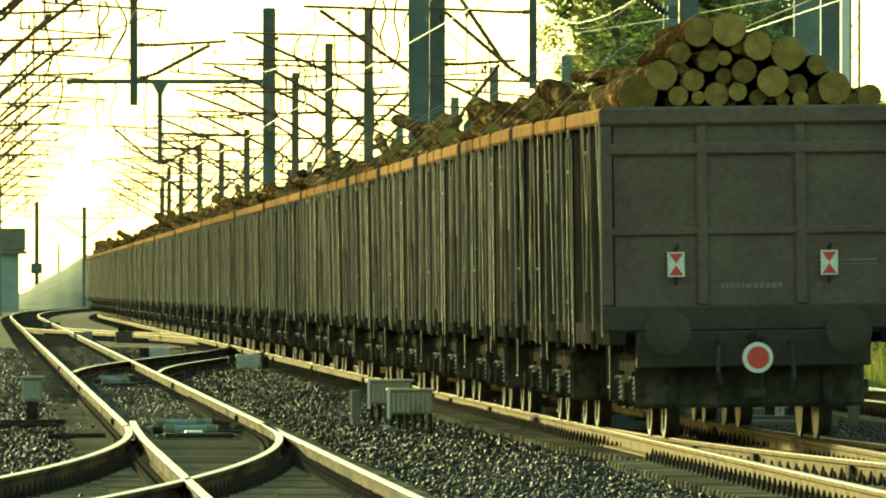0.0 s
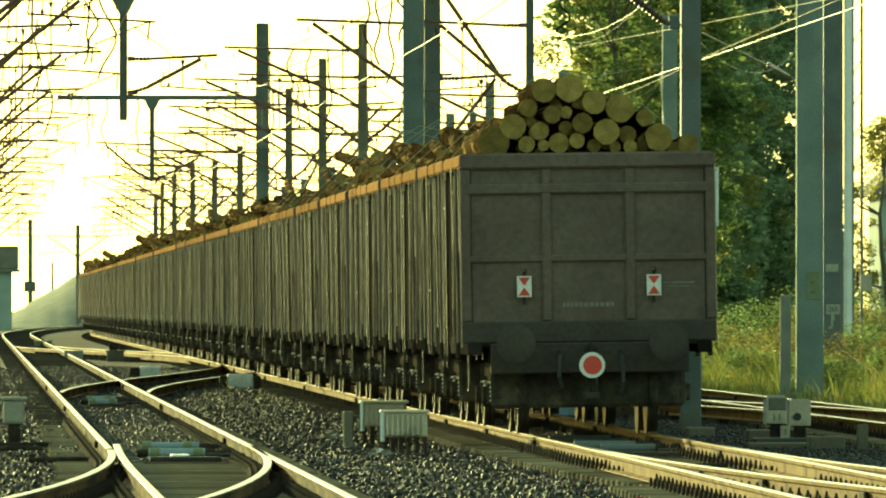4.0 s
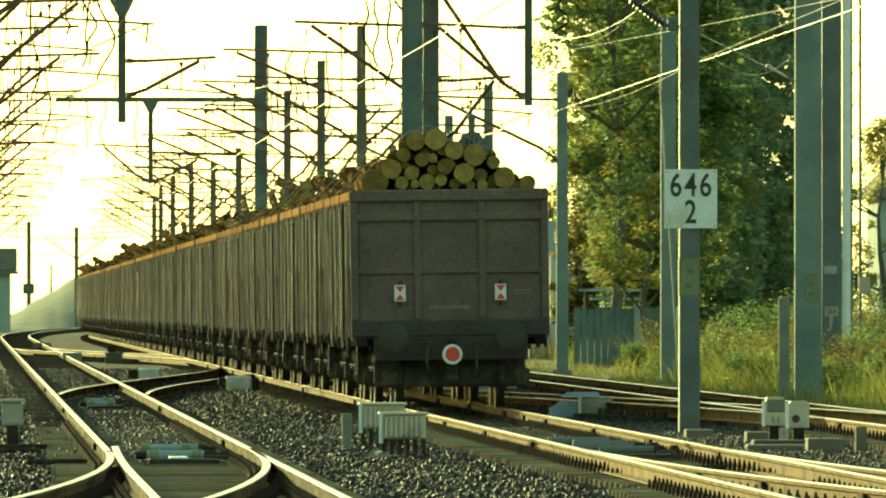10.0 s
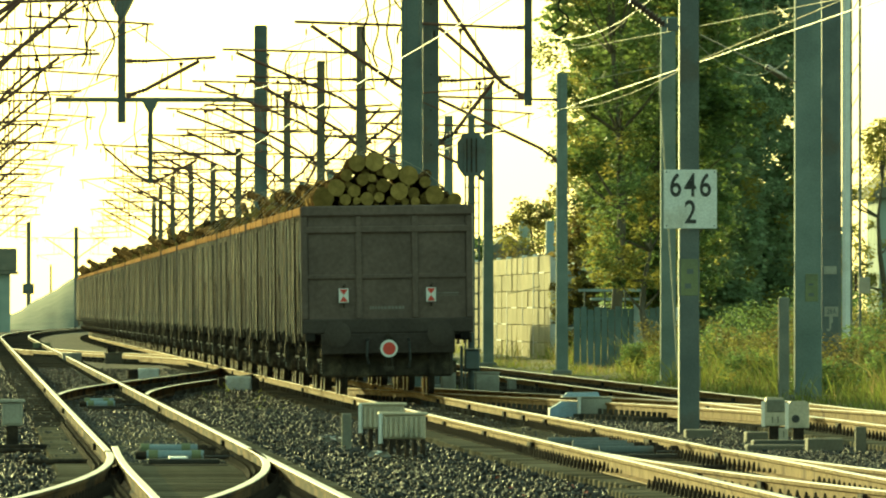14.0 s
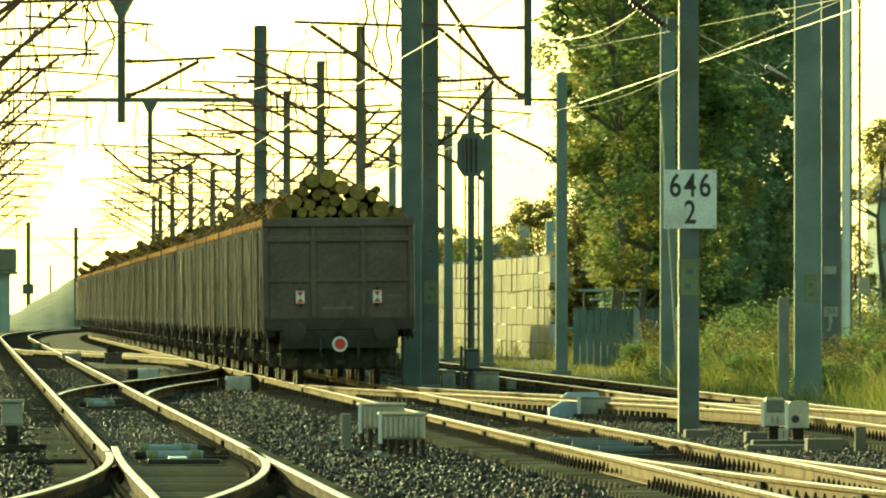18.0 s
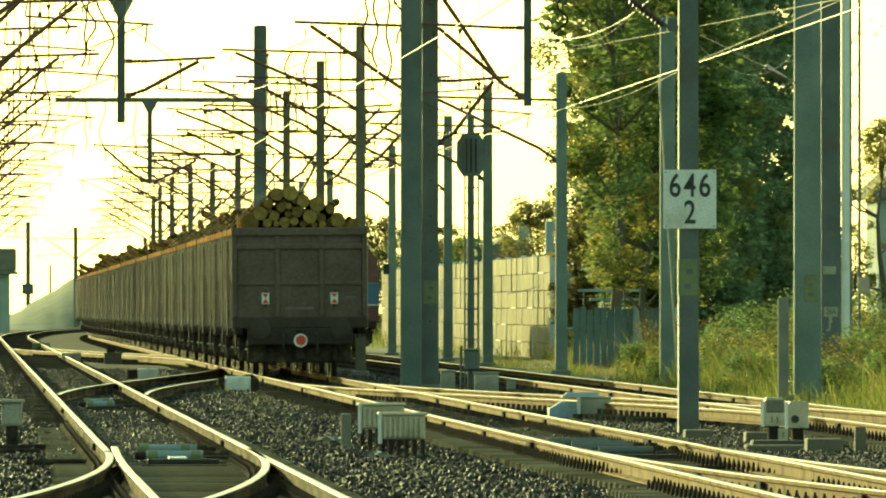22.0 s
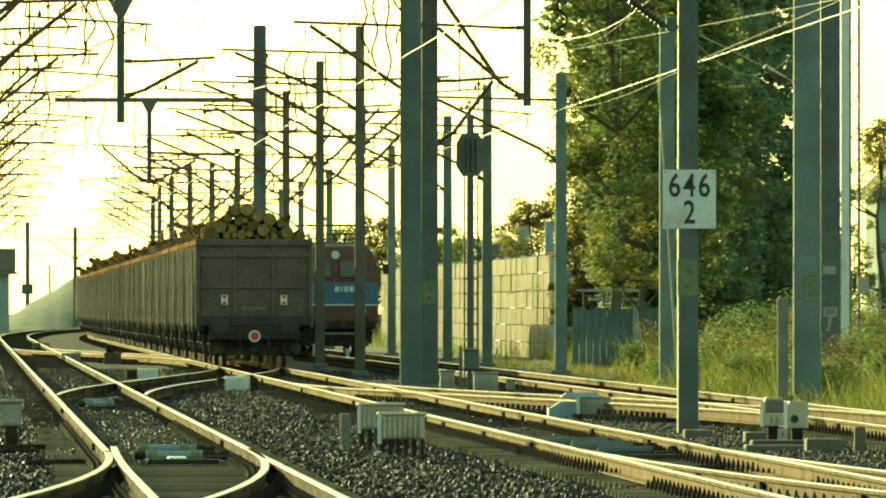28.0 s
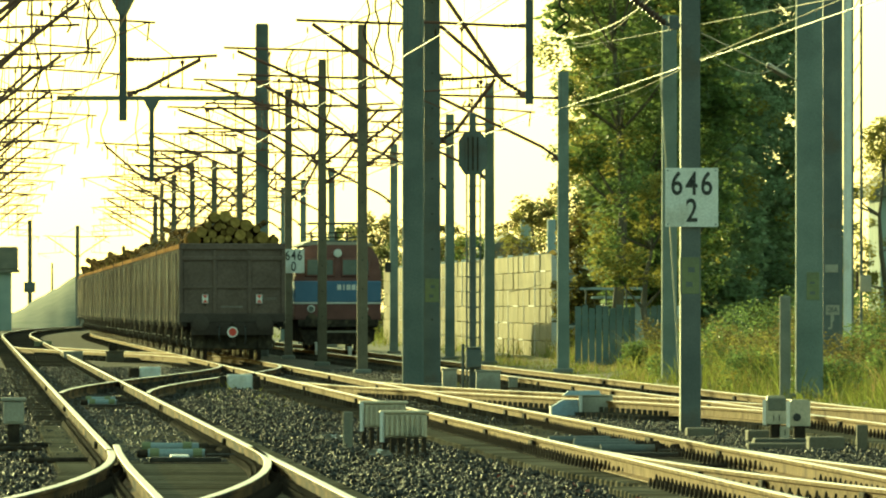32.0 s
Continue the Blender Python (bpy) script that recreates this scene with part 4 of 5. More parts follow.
for i, j in ((1, 5), (3, 3), (6, 3), (8, 2), (10, 2), (5, 1), (9, 1)):
    part("joint_strip", Shape().box(-.082, -.07, i * BAY + .05, (i + 1) * BAY - .05, -.24 + j * ROW, -.20 + j * ROW), white_mat, barrier, "pale mortar strip")

# ---- buildings ----
fence = thing("board_fence", pose(19.1, 344, 0), "dark teal board fence with pale posts beside the barrier's end", "fence")
for i in range(13):
    part("board", Shape().box(-1.72 + i * .20, -1.54 + i * .20, -.02 + .012 * (i % 2), .012 * (i % 2), -.4, 1.50 + .05 * math.sin(i * 2.3), .006), dark_board_mat, fence)
part("fence_rail", Shape().box(-1.72, 1.3, .03, .09, 1.15, 1.25, .01), dark_board_mat, fence)
part("panel", Shape().box(.02, .36, -.10, -.05, -.4, 1.62, .01), shed_mat, fence, "pale blue-grey panel")
part("fence_post", Shape().box(.86, .98, -.12, -.04, -.4, 1.55, .01), shed_mat, fence, "pale post")
part("end_panel", Shape().box(1.10, 1.62, -.08, -.03, -.4, 1.52, .01), white_mat, fence, "cream end panel")
stand = thing("roof_rack", pose(18.9, 350, 0), "low shelter frame with pale roof bars behind the fence", "shelter")
for x in (-.9, -.3, .3, .75):
    part("upright", Shape().tube((x, 0, -.4), (x, 0, 2.0), .025, n=6), steel_mat, stand)
part("roof_bar", Shape().box(-1.1, .9, -.3, -.24, 1.98, 2.06, .01), shed_mat, stand)
part("roof_bar", Shape().box(-.7, .8, .2, .9, 1.72, 1.80, .01), shed_mat, stand)


cottage = thing("cottage", pose(21.3, 396, 0), "low pale blue-grey cottage behind the trees", "house")
part("wall", Shape().box(-2.1, 2.0, 0, 6, -.4, 2.3, .03), shed_mat, cottage)
part("roof", Shape().prism([(-2.4, 2.28), (2.3, 2.28), (2.3, 2.40), (-.1, 3.5), (-2.4, 2.40)], -.4, 6.4), shed_mat, cottage, "weathered pale roof")
for x in (-1.2, .9):
    wd = part("window", Shape().box(x - .4, x + .4, -.04, .02, .8, 1.8, .01), white_mat, cottage)
    part("pane", Shape().box(x - .33, x + .33, -.05, -.042, .87, 1.73), glass_mat, wd)
part("gutter", Shape().tube((-2.4, -.42, 2.30), (2.3, -.42, 2.30), .05, n=8), steel_mat, cottage)
part("downpipe", Shape().tube((1.9, -.06, 2.3), (1.9, -.06, -.3), .04, n=8), white_mat, cottage)


def house(x, y, w, d, wall, ridge, label, over=.5, chimney=True):
    h = thing("house", pose(x, y, 0), label, "house", "far houses")
    part("wall", Shape().box(-w / 2, w / 2, 0, d, -.4, wall, .03), house_mat, h)
    part("roof", Shape().prism([(-w / 2 - over, wall - .15), (w / 2 + over, wall - .15), (w / 2 + over, wall + .05), (0, ridge), (-w / 2 - over, wall + .05)], -over, d + over), roof_mat, h)
    for i in range(max(1, int(w / 2.4))):
        xx = -w / 2 + 1.2 + i * 2.4
        wd = part("window", Shape().box(xx - .5, xx + .5, -.03, .02, .9, 2.2, .01), white_mat, h)
        part("pane", Shape().box(xx - .42, xx + .42, -.04, -.032, .98, 2.12), black_mat, wd)
    if chimney:
        part("chimney", Shape().box(w * .2 - .25, w * .2 + .25, d * .4, d * .4 + .5, wall, ridge + .7, .02), house_mat, h)


house(-1.4, 900, 8.2, 9, 4.3, 4.5, "far station hut with dark flat roof in haze", over=.6, chimney=False)
whole("roof_block", Shape().box(-6, 3.2, 899.4, 909, 4.35, 6.1, .1), roof_mat, "dark upper storey with overhanging eaves, far off", "roof", kind="structure")
house(25.2, 560, 4.6, 8, 3.0, 5.0, "far house with brown roof among trees")
house(41.8, 520, 4.2, 7, 6.5, 9.0, "far grey house behind the verge trees", chimney=False)
whole("chimney_stack", Shape().box(24.1, 24.45, 500, 500.5, -.4, 5.2, .03), shed_mat, "slim blue-grey chimney stack behind the barrier", "chimney")
mound = Shape()
rm = random.Random(3)
NX, NY = 28, 10
for j in range(NY):
    for i in range(NX):
        u, v = i / (NX - 1), j / (NY - 1)
        h = max(0, 1 - abs(u - .5) * 2.0) * math.sin(math.pi * v)
        mound.v.append((1.0 + 16.5 * u, 1000 + 60 * v, -.5 + 5.2 * h + (.12 * rm.uniform(-1, 1) if h > 0 else 0)))
for j in range(NY - 1):
    for i in range(NX - 1):
        mound.f.append((j * NX + i, j * NX + i + 1, (j + 1) * NX + i + 1, (j + 1) * NX + i))
mound.mi = [0] * len(mound.f)
whole("gravel_mound", mound, gravel_mat, "tall pale gravel heap beside the far curve", "heap", smooth=True)
fp = thing("catenary_pole", pose(5.0, 1100, 0), "far slim pole with a square sign in haze", "pole", "line poles")
part("shaft", Shape().box(-.2, .2, -.2, .2, -.5, 9.6, .03), steel_mat, fp)
part("sign_box", Shape().box(-.55, .5, -.35, -.22, 2.9, 3.85, .03), steel_mat, fp)
fp = thing("catenary_pole", pose(8.55, 1000, 0), "far slim catenary pole in haze", "pole", "line poles")
part("shaft", Shape().box(-.17, .17, -.17, .17, -.5, 8.4, .03), steel_mat, fp)
bracket(fp, 2.6, -1), bracket(fp, 2.6, 1)
fp = thing("street_pole", pose(7.7, 1200, 0), "far thin pole in haze", "pole", "line poles")
part("shaft", Shape().tube((0, 0, -.5), (0, 0, 6.0), .13, .1, n=8), steel_mat, fp)


# ---- locomotive standing on the right-hand track ----
def locomotive(y):
    g = thing("electric_locomotive", pose(line_c(y) + .05, y, 0), "standing red and blue electric locomotive with folded pantograph", "locomotive")
    W = 1.46
    part("lower_body", Shape().box(-W, W, .12, 16, 1.05, 1.62, .03), loco_red_mat, g)
    part("blue_band", Shape().box(-W - .004, W + .004, .10, 15.9, 1.64, 2.36, .03), loco_blue_mat, g, "blue waist band")
    part("white_line", Shape().box(-W - .008, W + .008, .09, 15.9, 1.585, 1.645, .01), white_mat, g)
    part("cab", Shape().prism([(-W, 2.36), (W, 2.36), (W - .06, 3.1), (W - .30, 3.48), (W - .6, 3.58), (-W + .6, 3.58), (-W + .30, 3.48), (-W + .06, 3.1)], .16, 16), loco_red_mat, g, "red cab and roof sides")
    for x0, x1 in ((-1.10, -.10), (.10, 1.10)):
        w = part("windscreen", Shape().box(x0, x1, .10, .17, 2.50, 3.14, .06), loco_red_mat, g, "dull red framed windscreen")
        part("pane", Shape().box(x0 + .07, x1 - .07, .085, .105, 2.57, 3.07, .04), glass_mat, w)
        part("wiper", Shape().tube(((x0 + x1) / 2, .07, 2.52), ((x0 + x1) / 2 + .25, .07, 2.95), .012, n=5), black_mat, w)
    part("roof_edge", Shape().prism([(-W + .2, 3.56), (W - .2, 3.56), (W - .45, 3.68), (-W + .45, 3.68)], .3, 16), grey_box_mat, g, "pale roof edge")
    part("roof_walk", Shape().box(-.9, .9, 1, 15, 3.68, 3.74), steel_mat, g)
    for x in (-.9, .9):
        lamp = part("headlamp", Shape().lathe((x, .1, 1.42), (0, -1, 0), [(0, .13), (.06, .13), (.07, .10)], 16), white_mat, g)
        part("lens", Shape().lathe((x, .028, 1.42), (0, -1, 0), [(0, .09), (.006, .09)], 16), glass_mat, lamp)
        part("buffer", Shape().lathe((x, .1, 1.04), (0, -1, 0), [(0, .12), (.4, .10), (.42, .22), (.48, .22)], 16), under_mat, g)
        part("mirror", Shape().box(x * 1.9 - .1, x * 1.9 + .1, .4, .5, 2.65, 3.0, .02), black_mat, g)
    part("top_lamp", Shape().lathe((0, .14, 3.30), (0, -1, 0), [(0, .14), (.08, .14), (.09, .1)], 16), white_mat, g)
    part("buffer_beam", Shape().box(-1.35, 1.35, .05, .3, .80, 1.06, .02), under_mat, g)
    part("plough", Shape().prism([(-1.3, .72), (1.3, .72), (1.1, .22), (-1.1, .22)], .2, .26), under_mat, g)
    part("step_bar", Shape().box(-.7, .7, -.05, .02, .62, .68), grey_box_mat, g)
    part("underframe", Shape().box(-1.25, 1.25, .5, 15.5, .30, 1.04, .05), under_mat, g)
    for ya in (2.2, 4.6, 11.2, 13.6):
        ws = part("wheelset", Shape().tube((-.95, ya, .61), (.95, ya, .61), .09, n=10), wheel_mat, g)
        for q in (-1, 1):
            part("wheel", Shape().lathe((q * .68, ya, .61), (q, 0, 0), [(0, .64), (.03, .64), (.04, .61), (.13, .60), (.14, .52), (.10, .2), (.16, .15)], 24), wheel_mat, ws)
    # pantograph gear on the roof
    pn = part("pantograph", Shape().tube((-.95, 1.6, 4.32), (.95, 1.6, 4.32), .03, n=8).tube((-.95, 1.9, 4.30), (.95, 1.9, 4.30), .03, n=8), steel_mat, g)
    for q in (-1, 1):
        part("pantograph_arm", Shape().tube((q * .55, 1.7, 4.28), (q * .95, 3.2, 3.95), .025, n=6).tube((q * .95, 3.2, 3.95), (q * .45, 2.0, 3.80), .03, n=6), steel_mat, pn)
        part("horn", Shape().line([(q * .95, 1.7, 4.32), (q * 1.1, 1.7, 4.28), (q * 1.18, 1.7, 4.15)], .02, 6), steel_mat, pn)
    for x in (-.8, -.4, 0, .4, .8):
        insulator(g, (x, 2.4 + abs(x), 3.72), (x, 2.4 + abs(x), 4.02), .07, 4)
    for x in (-1.0, -.6, -.2, .2, .6, 1.0):
        part("roof_bus_bar", Shape().tube((x, 1.0, 3.86), (x, 6, 3.98), .015, n=5), iron_mat, g)
    part("roof_bar", Shape().tube((-1.1, 1.2, 3.98), (1.1, 1.2, 4.02), .018, n=6), iron_mat, g)
    part("roof_bar", Shape().tube((-1.2, 1.0, 3.84), (1.2, 1.0, 3.84), .015, n=6), iron_mat, g)
    s = Shape()
    for i, (x, w) in enumerate(((-.02, .14), (.18, .05), (.29, .14), (.47, .12), (.63, .14))):
        s.box(x, x + w, .088, .096, 2.06, 2.24, .0)
    part("marking_bars", s, white_mat, g, "white marking on the blue band")


locomotive(400)


# ---- trees, bushes, grass ----
def leaves(name, clumps, size, mat, seed, parent=None, tilt=1.0, m=None):
    """Many small bent leaf cards in clumps of (x, y, z, radius, count)."""
    rng = np.random.default_rng(seed)
    c = np.array([q[:3] for q in clumps])
    rad, cnt = np.array([q[3] for q in clumps]), np.array([int(q[4]) for q in clumps])
    idx = np.repeat(np.arange(len(clumps)), cnt)
    n = len(idx)
    d = rng.normal(size=(n, 3))
    d /= np.linalg.norm(d, axis=1)[:, None]
    p = c[idx] + d * (rad[idx] * rng.random(n) ** .45)[:, None] * np.array([1, 1, .75])
    a, b = rng.random(n) * 6.283, rng.normal(size=n) * tilt
    u = np.stack([np.cos(a), np.sin(a), np.zeros(n)], 1)
    w = np.stack([-np.sin(a) * np.cos(b), np.cos(a) * np.cos(b), np.sin(b)], 1)
    s = (size * (.6 + .8 * rng.random(n)))[:, None]
    nrm = np.cross(u, w)
    v = np.stack([p - u * s * .5, p - w * s * .35 + nrm * s * .1, p + u * s * .6, p + w * s * .35 + nrm * s * .1], 1).reshape(-1, 3)
    f = (np.array([[0, 1, 2], [0, 2, 3]])[None] + 4 * np.arange(n)[:, None, None]).reshape(-1, 3)
    me = bpy.data.meshes.new(name)
    me.vertices.add(len(v)), me.loops.add(f.size), me.polygons.add(len(f))
    me.vertices.foreach_set("co", v.ravel()), me.loops.foreach_set("vertex_index", f.ravel())
    me.polygons.foreach_set("loop_start", np.arange(0, f.size, 3))
    me.update()
    me.materials.append(mat)
    return part(name, me, mat, parent, m=m)


def tree(x, y, height, radius, low, label, seed, leaf=leaf_mat, size=.10, per=150, n=170, lean=0.0, second=yellow_leaf_mat, shape=1.0, kind="deciduous_tree", inner=0):
    g = thing(kind, pose(x, y, -.3), label, "tree", "trees by the line")
    q = random.Random(seed)
    t = Shape()
    pts = [Vector((.15 * math.sin(i * 1.3 + seed), .15 * math.cos(i + seed), height * .92 * i / 6)) for i in range(7)]
    for i in range(6):
        t.tube(pts[i], pts[i + 1], max(.03, radius * .075 * (1 - i / 6.3)), max(.02, radius * .075 * (1 - (i + 1) / 6.3)), n=9)
    part("trunk", t, trunk_mat, g)
    clumps, yel = [], []
    for i in range(n):
        h = low + (height - low) * q.random()
        k = (h - low) / (height - low)
        r = radius * (math.sin(math.pi * min(.97, .12 + .86 * k)) ** shape)
        a, rr = q.uniform(0, 6.283), r * math.sqrt(q.uniform(.12, 1.0))
        c = (rr * math.cos(a) + lean * k, rr * math.sin(a), h)
        # more yellow clumps on the left: sunlight painted by leaf colour
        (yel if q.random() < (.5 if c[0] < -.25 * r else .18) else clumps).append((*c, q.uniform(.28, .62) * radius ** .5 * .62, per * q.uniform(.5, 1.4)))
        if i % 9 == 0:
            base = pts[min(5, max(1, int(6 * h / height)))]
            part("limb", Shape().tube(base, base.lerp(Vector(c), .55) + Vector((0, 0, -.1)), .05, .03, n=6).tube(base.lerp(Vector(c), .55) + Vector((0, 0, -.1)), c, .03, .012, n=5), trunk_mat, g)
    leaves("crown", clumps, size, leaf, seed, g)
    if inner:
        core = []
        for i in range(inner):
            k = q.random()
            r = .82 * radius * (math.sin(math.pi * min(.97, .12 + .86 * k)) ** shape)
            a, rr = q.uniform(0, 6.283), r * math.sqrt(q.random())
            core.append((rr * math.cos(a) + lean * k, rr * math.sin(a), low + .3 + (height - low) * k, .6, 60))
        leaves("inner_crown", core, size * 2.2, leaf, seed + 2, g)
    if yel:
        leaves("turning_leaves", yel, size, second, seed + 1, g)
    return g


tree(20.3, 352, 15, 3.1, 1.7, "tall green tree, sun-side leaves coloured yellow as if lit", 21, n=300, inner=420, per=170)
tree(18.75, 346, 15, 2.5, 5.2, "tall green tree, sun-side leaves coloured yellow as if lit", 24, n=210, inner=60, per=150, size=.10, shape=.6)
tree(22.2, 362, 15, 2.4, .6, "dark dense columnar tree in shade", 22, n=230, inner=420, per=210, shape=.5, kind="poplar_tree", leaf=poplar_leaf_mat)
tree(24.0, 366, 15, 2.3, .6, "dark dense columnar tree in shade", 23, n=220, inner=420, per=200, shape=.5, kind="poplar_tree", leaf=poplar_leaf_mat)
tree(21.4, 374, 15, 2.6, 1.5, "dark dense columnar tree in shade", 20, n=200, inner=420, per=150, shape=.5, kind="poplar_tree", leaf=poplar_leaf_mat)
tree(28.5, 372, 7.6, 1.9, .4, "pale sunlit tree beyond the poles", 25, leaf=yellow_leaf_mat, n=100, inner=0, per=110, second=yellow_leaf_mat)
tree(26.4, 380, 5.2, 2.2, .2, "low bushy green tree in shade", 29, n=110, inner=150, per=150)
tree(19.45, 343, 5.6, 1.8, 2.2, "low drooping branches of yellowing leaves over the fence", 27, leaf=yellow_leaf_mat, n=80, per=130, shape=.6, second=leaf_mat)
tree(20.0, 384, 5.0, 1.25, .3, "russet autumn tree beside the barrier's end", 28, leaf=bush_leaf_mat, n=100, inner=40, per=130, shape=.5)
tree(21.4, 388, 6.2, 1.4, .3, "russet autumn tree beside the barrier's end", 35, leaf=bush_leaf_mat, n=100, inner=40, per=130, shape=.5)
for i, (x, y, h, r) in enumerate([(24.5, 520, 6.4, 2.6), (25.9, 518, 7.2, 2.2), (27.6, 505, 5.6, 2.4), (26.0, 480, 4.6, 2.2), (18.6, 640, 5.6, 2.2), (20.3, 650, 6.2, 2.0), (21.9, 645, 6.8, 1.9), (23.2, 655, 5.8, 2.0), (24.6, 640, 5.4, 2.0), (25.8, 645, 6.1, 2.0), (27.0, 640, 5.6, 2.2), (23.6, 560, 5.0, 1.8), (22.2, 565, 4.9, 1.8), (28.6, 600, 7.0, 2.4)]):
    tree(x, y, h, r, .3, "russet and olive autumn tree behind the barrier", 60 + i, leaf=bush_leaf_mat if i < 4 or i % 3 == 0 else leaf_mat, size=.13, per=75, n=130, shape=.42)
for i, (x, y, h, r) in enumerate([(17.6, 300, 1.5, .8), (18.6, 292, 1.3, .9), (19.6, 300, 1.9, 1.1), (20.6, 286, 1.8, 1.1), (18.2, 262, 1.2, .8), (19.6, 255, 1.5, .9), (16.6, 232, .9, .6), (17.3, 226, 1.0, .6), (17.4, 212, .9, .6),
                                  (20.0, 330, 1.5, 1.0), (21.5, 320, 2.0, 1.3), (22.6, 310, 2.3, 1.5), (20.8, 268, 1.9, 1.0), (21.6, 280, 2.4, 1.2),
                                  (16.2, 246, .9, .8), (17.2, 252, 1.1, .9), (15.9, 268, .8, .7), (16.9, 276, 1.1, .9), (18.4, 278, 1.4, 1.0), (17.9, 318, .8, .55), (18.4, 322, .95, .6), (17.6, 236, 1.2, .9), (18.4, 244, 1.4, .9), (16.0, 222, .8, .7)  ]):
    g = thing("bush", pose(x, y, -.3), "green and ochre roadside bush in the tall grass", "bush", "bushes on the verge")
    q = random.Random(90 + i)
    cl = [(q.uniform(-r, r) * .9, q.uniform(-r, r), h * q.uniform(.15, .9), r * .42, 130) for k in range(26)]
    for sx, sy, sz in ((.1, 0, .7), (-.2, .1, .6), (.25, -.1, .5)):
        part("stem", Shape().tube((sx * .2, sy * .2, 0), (sx, sy, h * sz), .028, .011, n=5), trunk_mat, g)
    leaves("foliage", cl[:22], .065, leaf_mat if i % 3 else bush_leaf_mat, 200 + i, g)
    leaves("turning_foliage", cl[22:], .065, yellow_leaf_mat, 240 + i, g)


def grass(name, count, box, lo, hi, seed, mat, label):
    rng = np.random.default_rng(seed)
    x0, x1, y0, y1 = box
    px, py = x0 + rng.random(count) * (x1 - x0), y0 + rng.random(count) * (y1 - y0)
    tuft = .5 + .5 * np.sin(px * 2.1 + 1.7 * np.sin(py * .21)) * np.sin(py * .37 + 2 * np.sin(px * .9))
    ramp = np.clip((px - x0) / 1.5, .25, 1)
    h = (lo + (hi - lo) * rng.random(count) ** 1.6) * (.45 + .75 * tuft) * ramp
    h *= np.where((py > 285) & (py < 392) & (px < 18.4), .3, 1.0)      # the strip before the barrier is kept short
    a = rng.random(count) * 6.283
    lean = .45 * rng.normal(size=(count, 2)) * h[:, None]
    w = .006 + .008 * rng.random(count)
    z = np.full(count, -.36)
    u = np.stack([np.cos(a) * w, np.sin(a) * w], 1)
    v = np.zeros((count, 5, 3))
    v[:, 0, :2], v[:, 1, :2] = np.stack([px, py], 1) - u, np.stack([px, py], 1) + u
    v[:, 0, 2] = v[:, 1, 2] = z
    mid = np.stack([px, py], 1) + lean * .35
    v[:, 2, :2], v[:, 3, :2] = mid + u * .8, mid - u * .8
    v[:, 2, 2] = v[:, 3, 2] = z + h * .6
    v[:, 4, :2], v[:, 4, 2] = np.stack([px, py], 1) + lean, z + h
    f = (np.array([[0, 1, 2], [0, 2, 3], [3, 2, 4]])[None] + 5 * np.arange(count)[:, None, None]).reshape(-1, 3)
    me = bpy.data.meshes.new(name)
    me.vertices.add(count * 5), me.loops.add(f.size), me.polygons.add(len(f))
    me.vertices.foreach_set("co", v.ravel()), me.loops.foreach_set("vertex_index", f.ravel())
    me.polygons.foreach_set("loop_start", np.arange(0, f.size, 3))
    me.update()
    me.materials.append(mat)
    return tagged(new(name, me), label, "grass", kind="stuff")


grass("verge_grass", 60000, (14.5, 26, 195, 390), .35, 1.25, 31, grass_mat, "tall green and straw grass on the verge")
grass("dry_grass", 16000, (15.2, 24, 195, 385), .5, 1.4, 32, straw_mat, "dry straw-coloured grass stalks on the verge")
grass("track_weeds", 2500, (13.6, 14.8, 150, 390), .1, .4, 33, grass_mat, "short weeds along the ballast edge")
grass("ballast_weeds", 1500, (3.3, 5.7, 195, 330), .06, .3, 36, grass_mat, "sparse short weeds in the ballast")
grass("ballast_weeds", 900, (8.6, 10.6, 205, 330), .06, .3, 37, grass_mat, "sparse short weeds in the ballast")
grass("far_grass", 9000, (16.5, 30, 390, 700), .5, 1.3, 34, grass_mat, "far tall grass before the barrier")

# ---- feeder wires on the right, the sun's shine put into a pale colour ----
def wire(p0, p1, sag, r=.0048, mat=None, label="feeder wire coloured pale as if sunlit"):
    whole("feeder_wire", Shape().line(sagging(p0, p1, sag, 12), r, 5), mat or sunlit_wire_mat, label, "wire", "feeder wires")


def there(px, py, y):
    return Vector(((px + 44) * y / F, y, EYE - (py - 548) * y / F))


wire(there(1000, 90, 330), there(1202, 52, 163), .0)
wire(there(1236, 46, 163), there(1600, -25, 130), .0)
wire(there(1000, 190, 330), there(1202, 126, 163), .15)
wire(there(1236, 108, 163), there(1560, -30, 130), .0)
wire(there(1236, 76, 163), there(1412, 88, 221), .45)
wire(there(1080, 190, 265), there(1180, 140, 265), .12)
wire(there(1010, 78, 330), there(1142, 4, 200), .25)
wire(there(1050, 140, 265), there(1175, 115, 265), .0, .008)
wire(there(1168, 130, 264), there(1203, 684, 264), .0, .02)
wire(there(1240, 60, 163), there(1412, 145, 221), .0, .012, wire_mat, "dark stay wire with a ribbed insulator")
st = thing("strain_insulator", pose(0, 0, 0), "dark ribbed strain insulator on a stay wire", "insulator", "strain insulators")
insulator(st, there(1360, 118, 205), there(1392, 138, 215), .06, 8)
wire(there(900, 520, 395), there(1085, 462, 395), .1, .012)


# ---- the freight train ----
PITCH, BODY0, BODY1, HALF, FLOOR_Z, TOP_Z = 14.04, .62, 13.42, 1.475, 1.10, 3.22
N_WAGON = 42


def tail_y(t):
    return 110.2 - BODY0 + 6.40 * t + 0.0113 * t * t


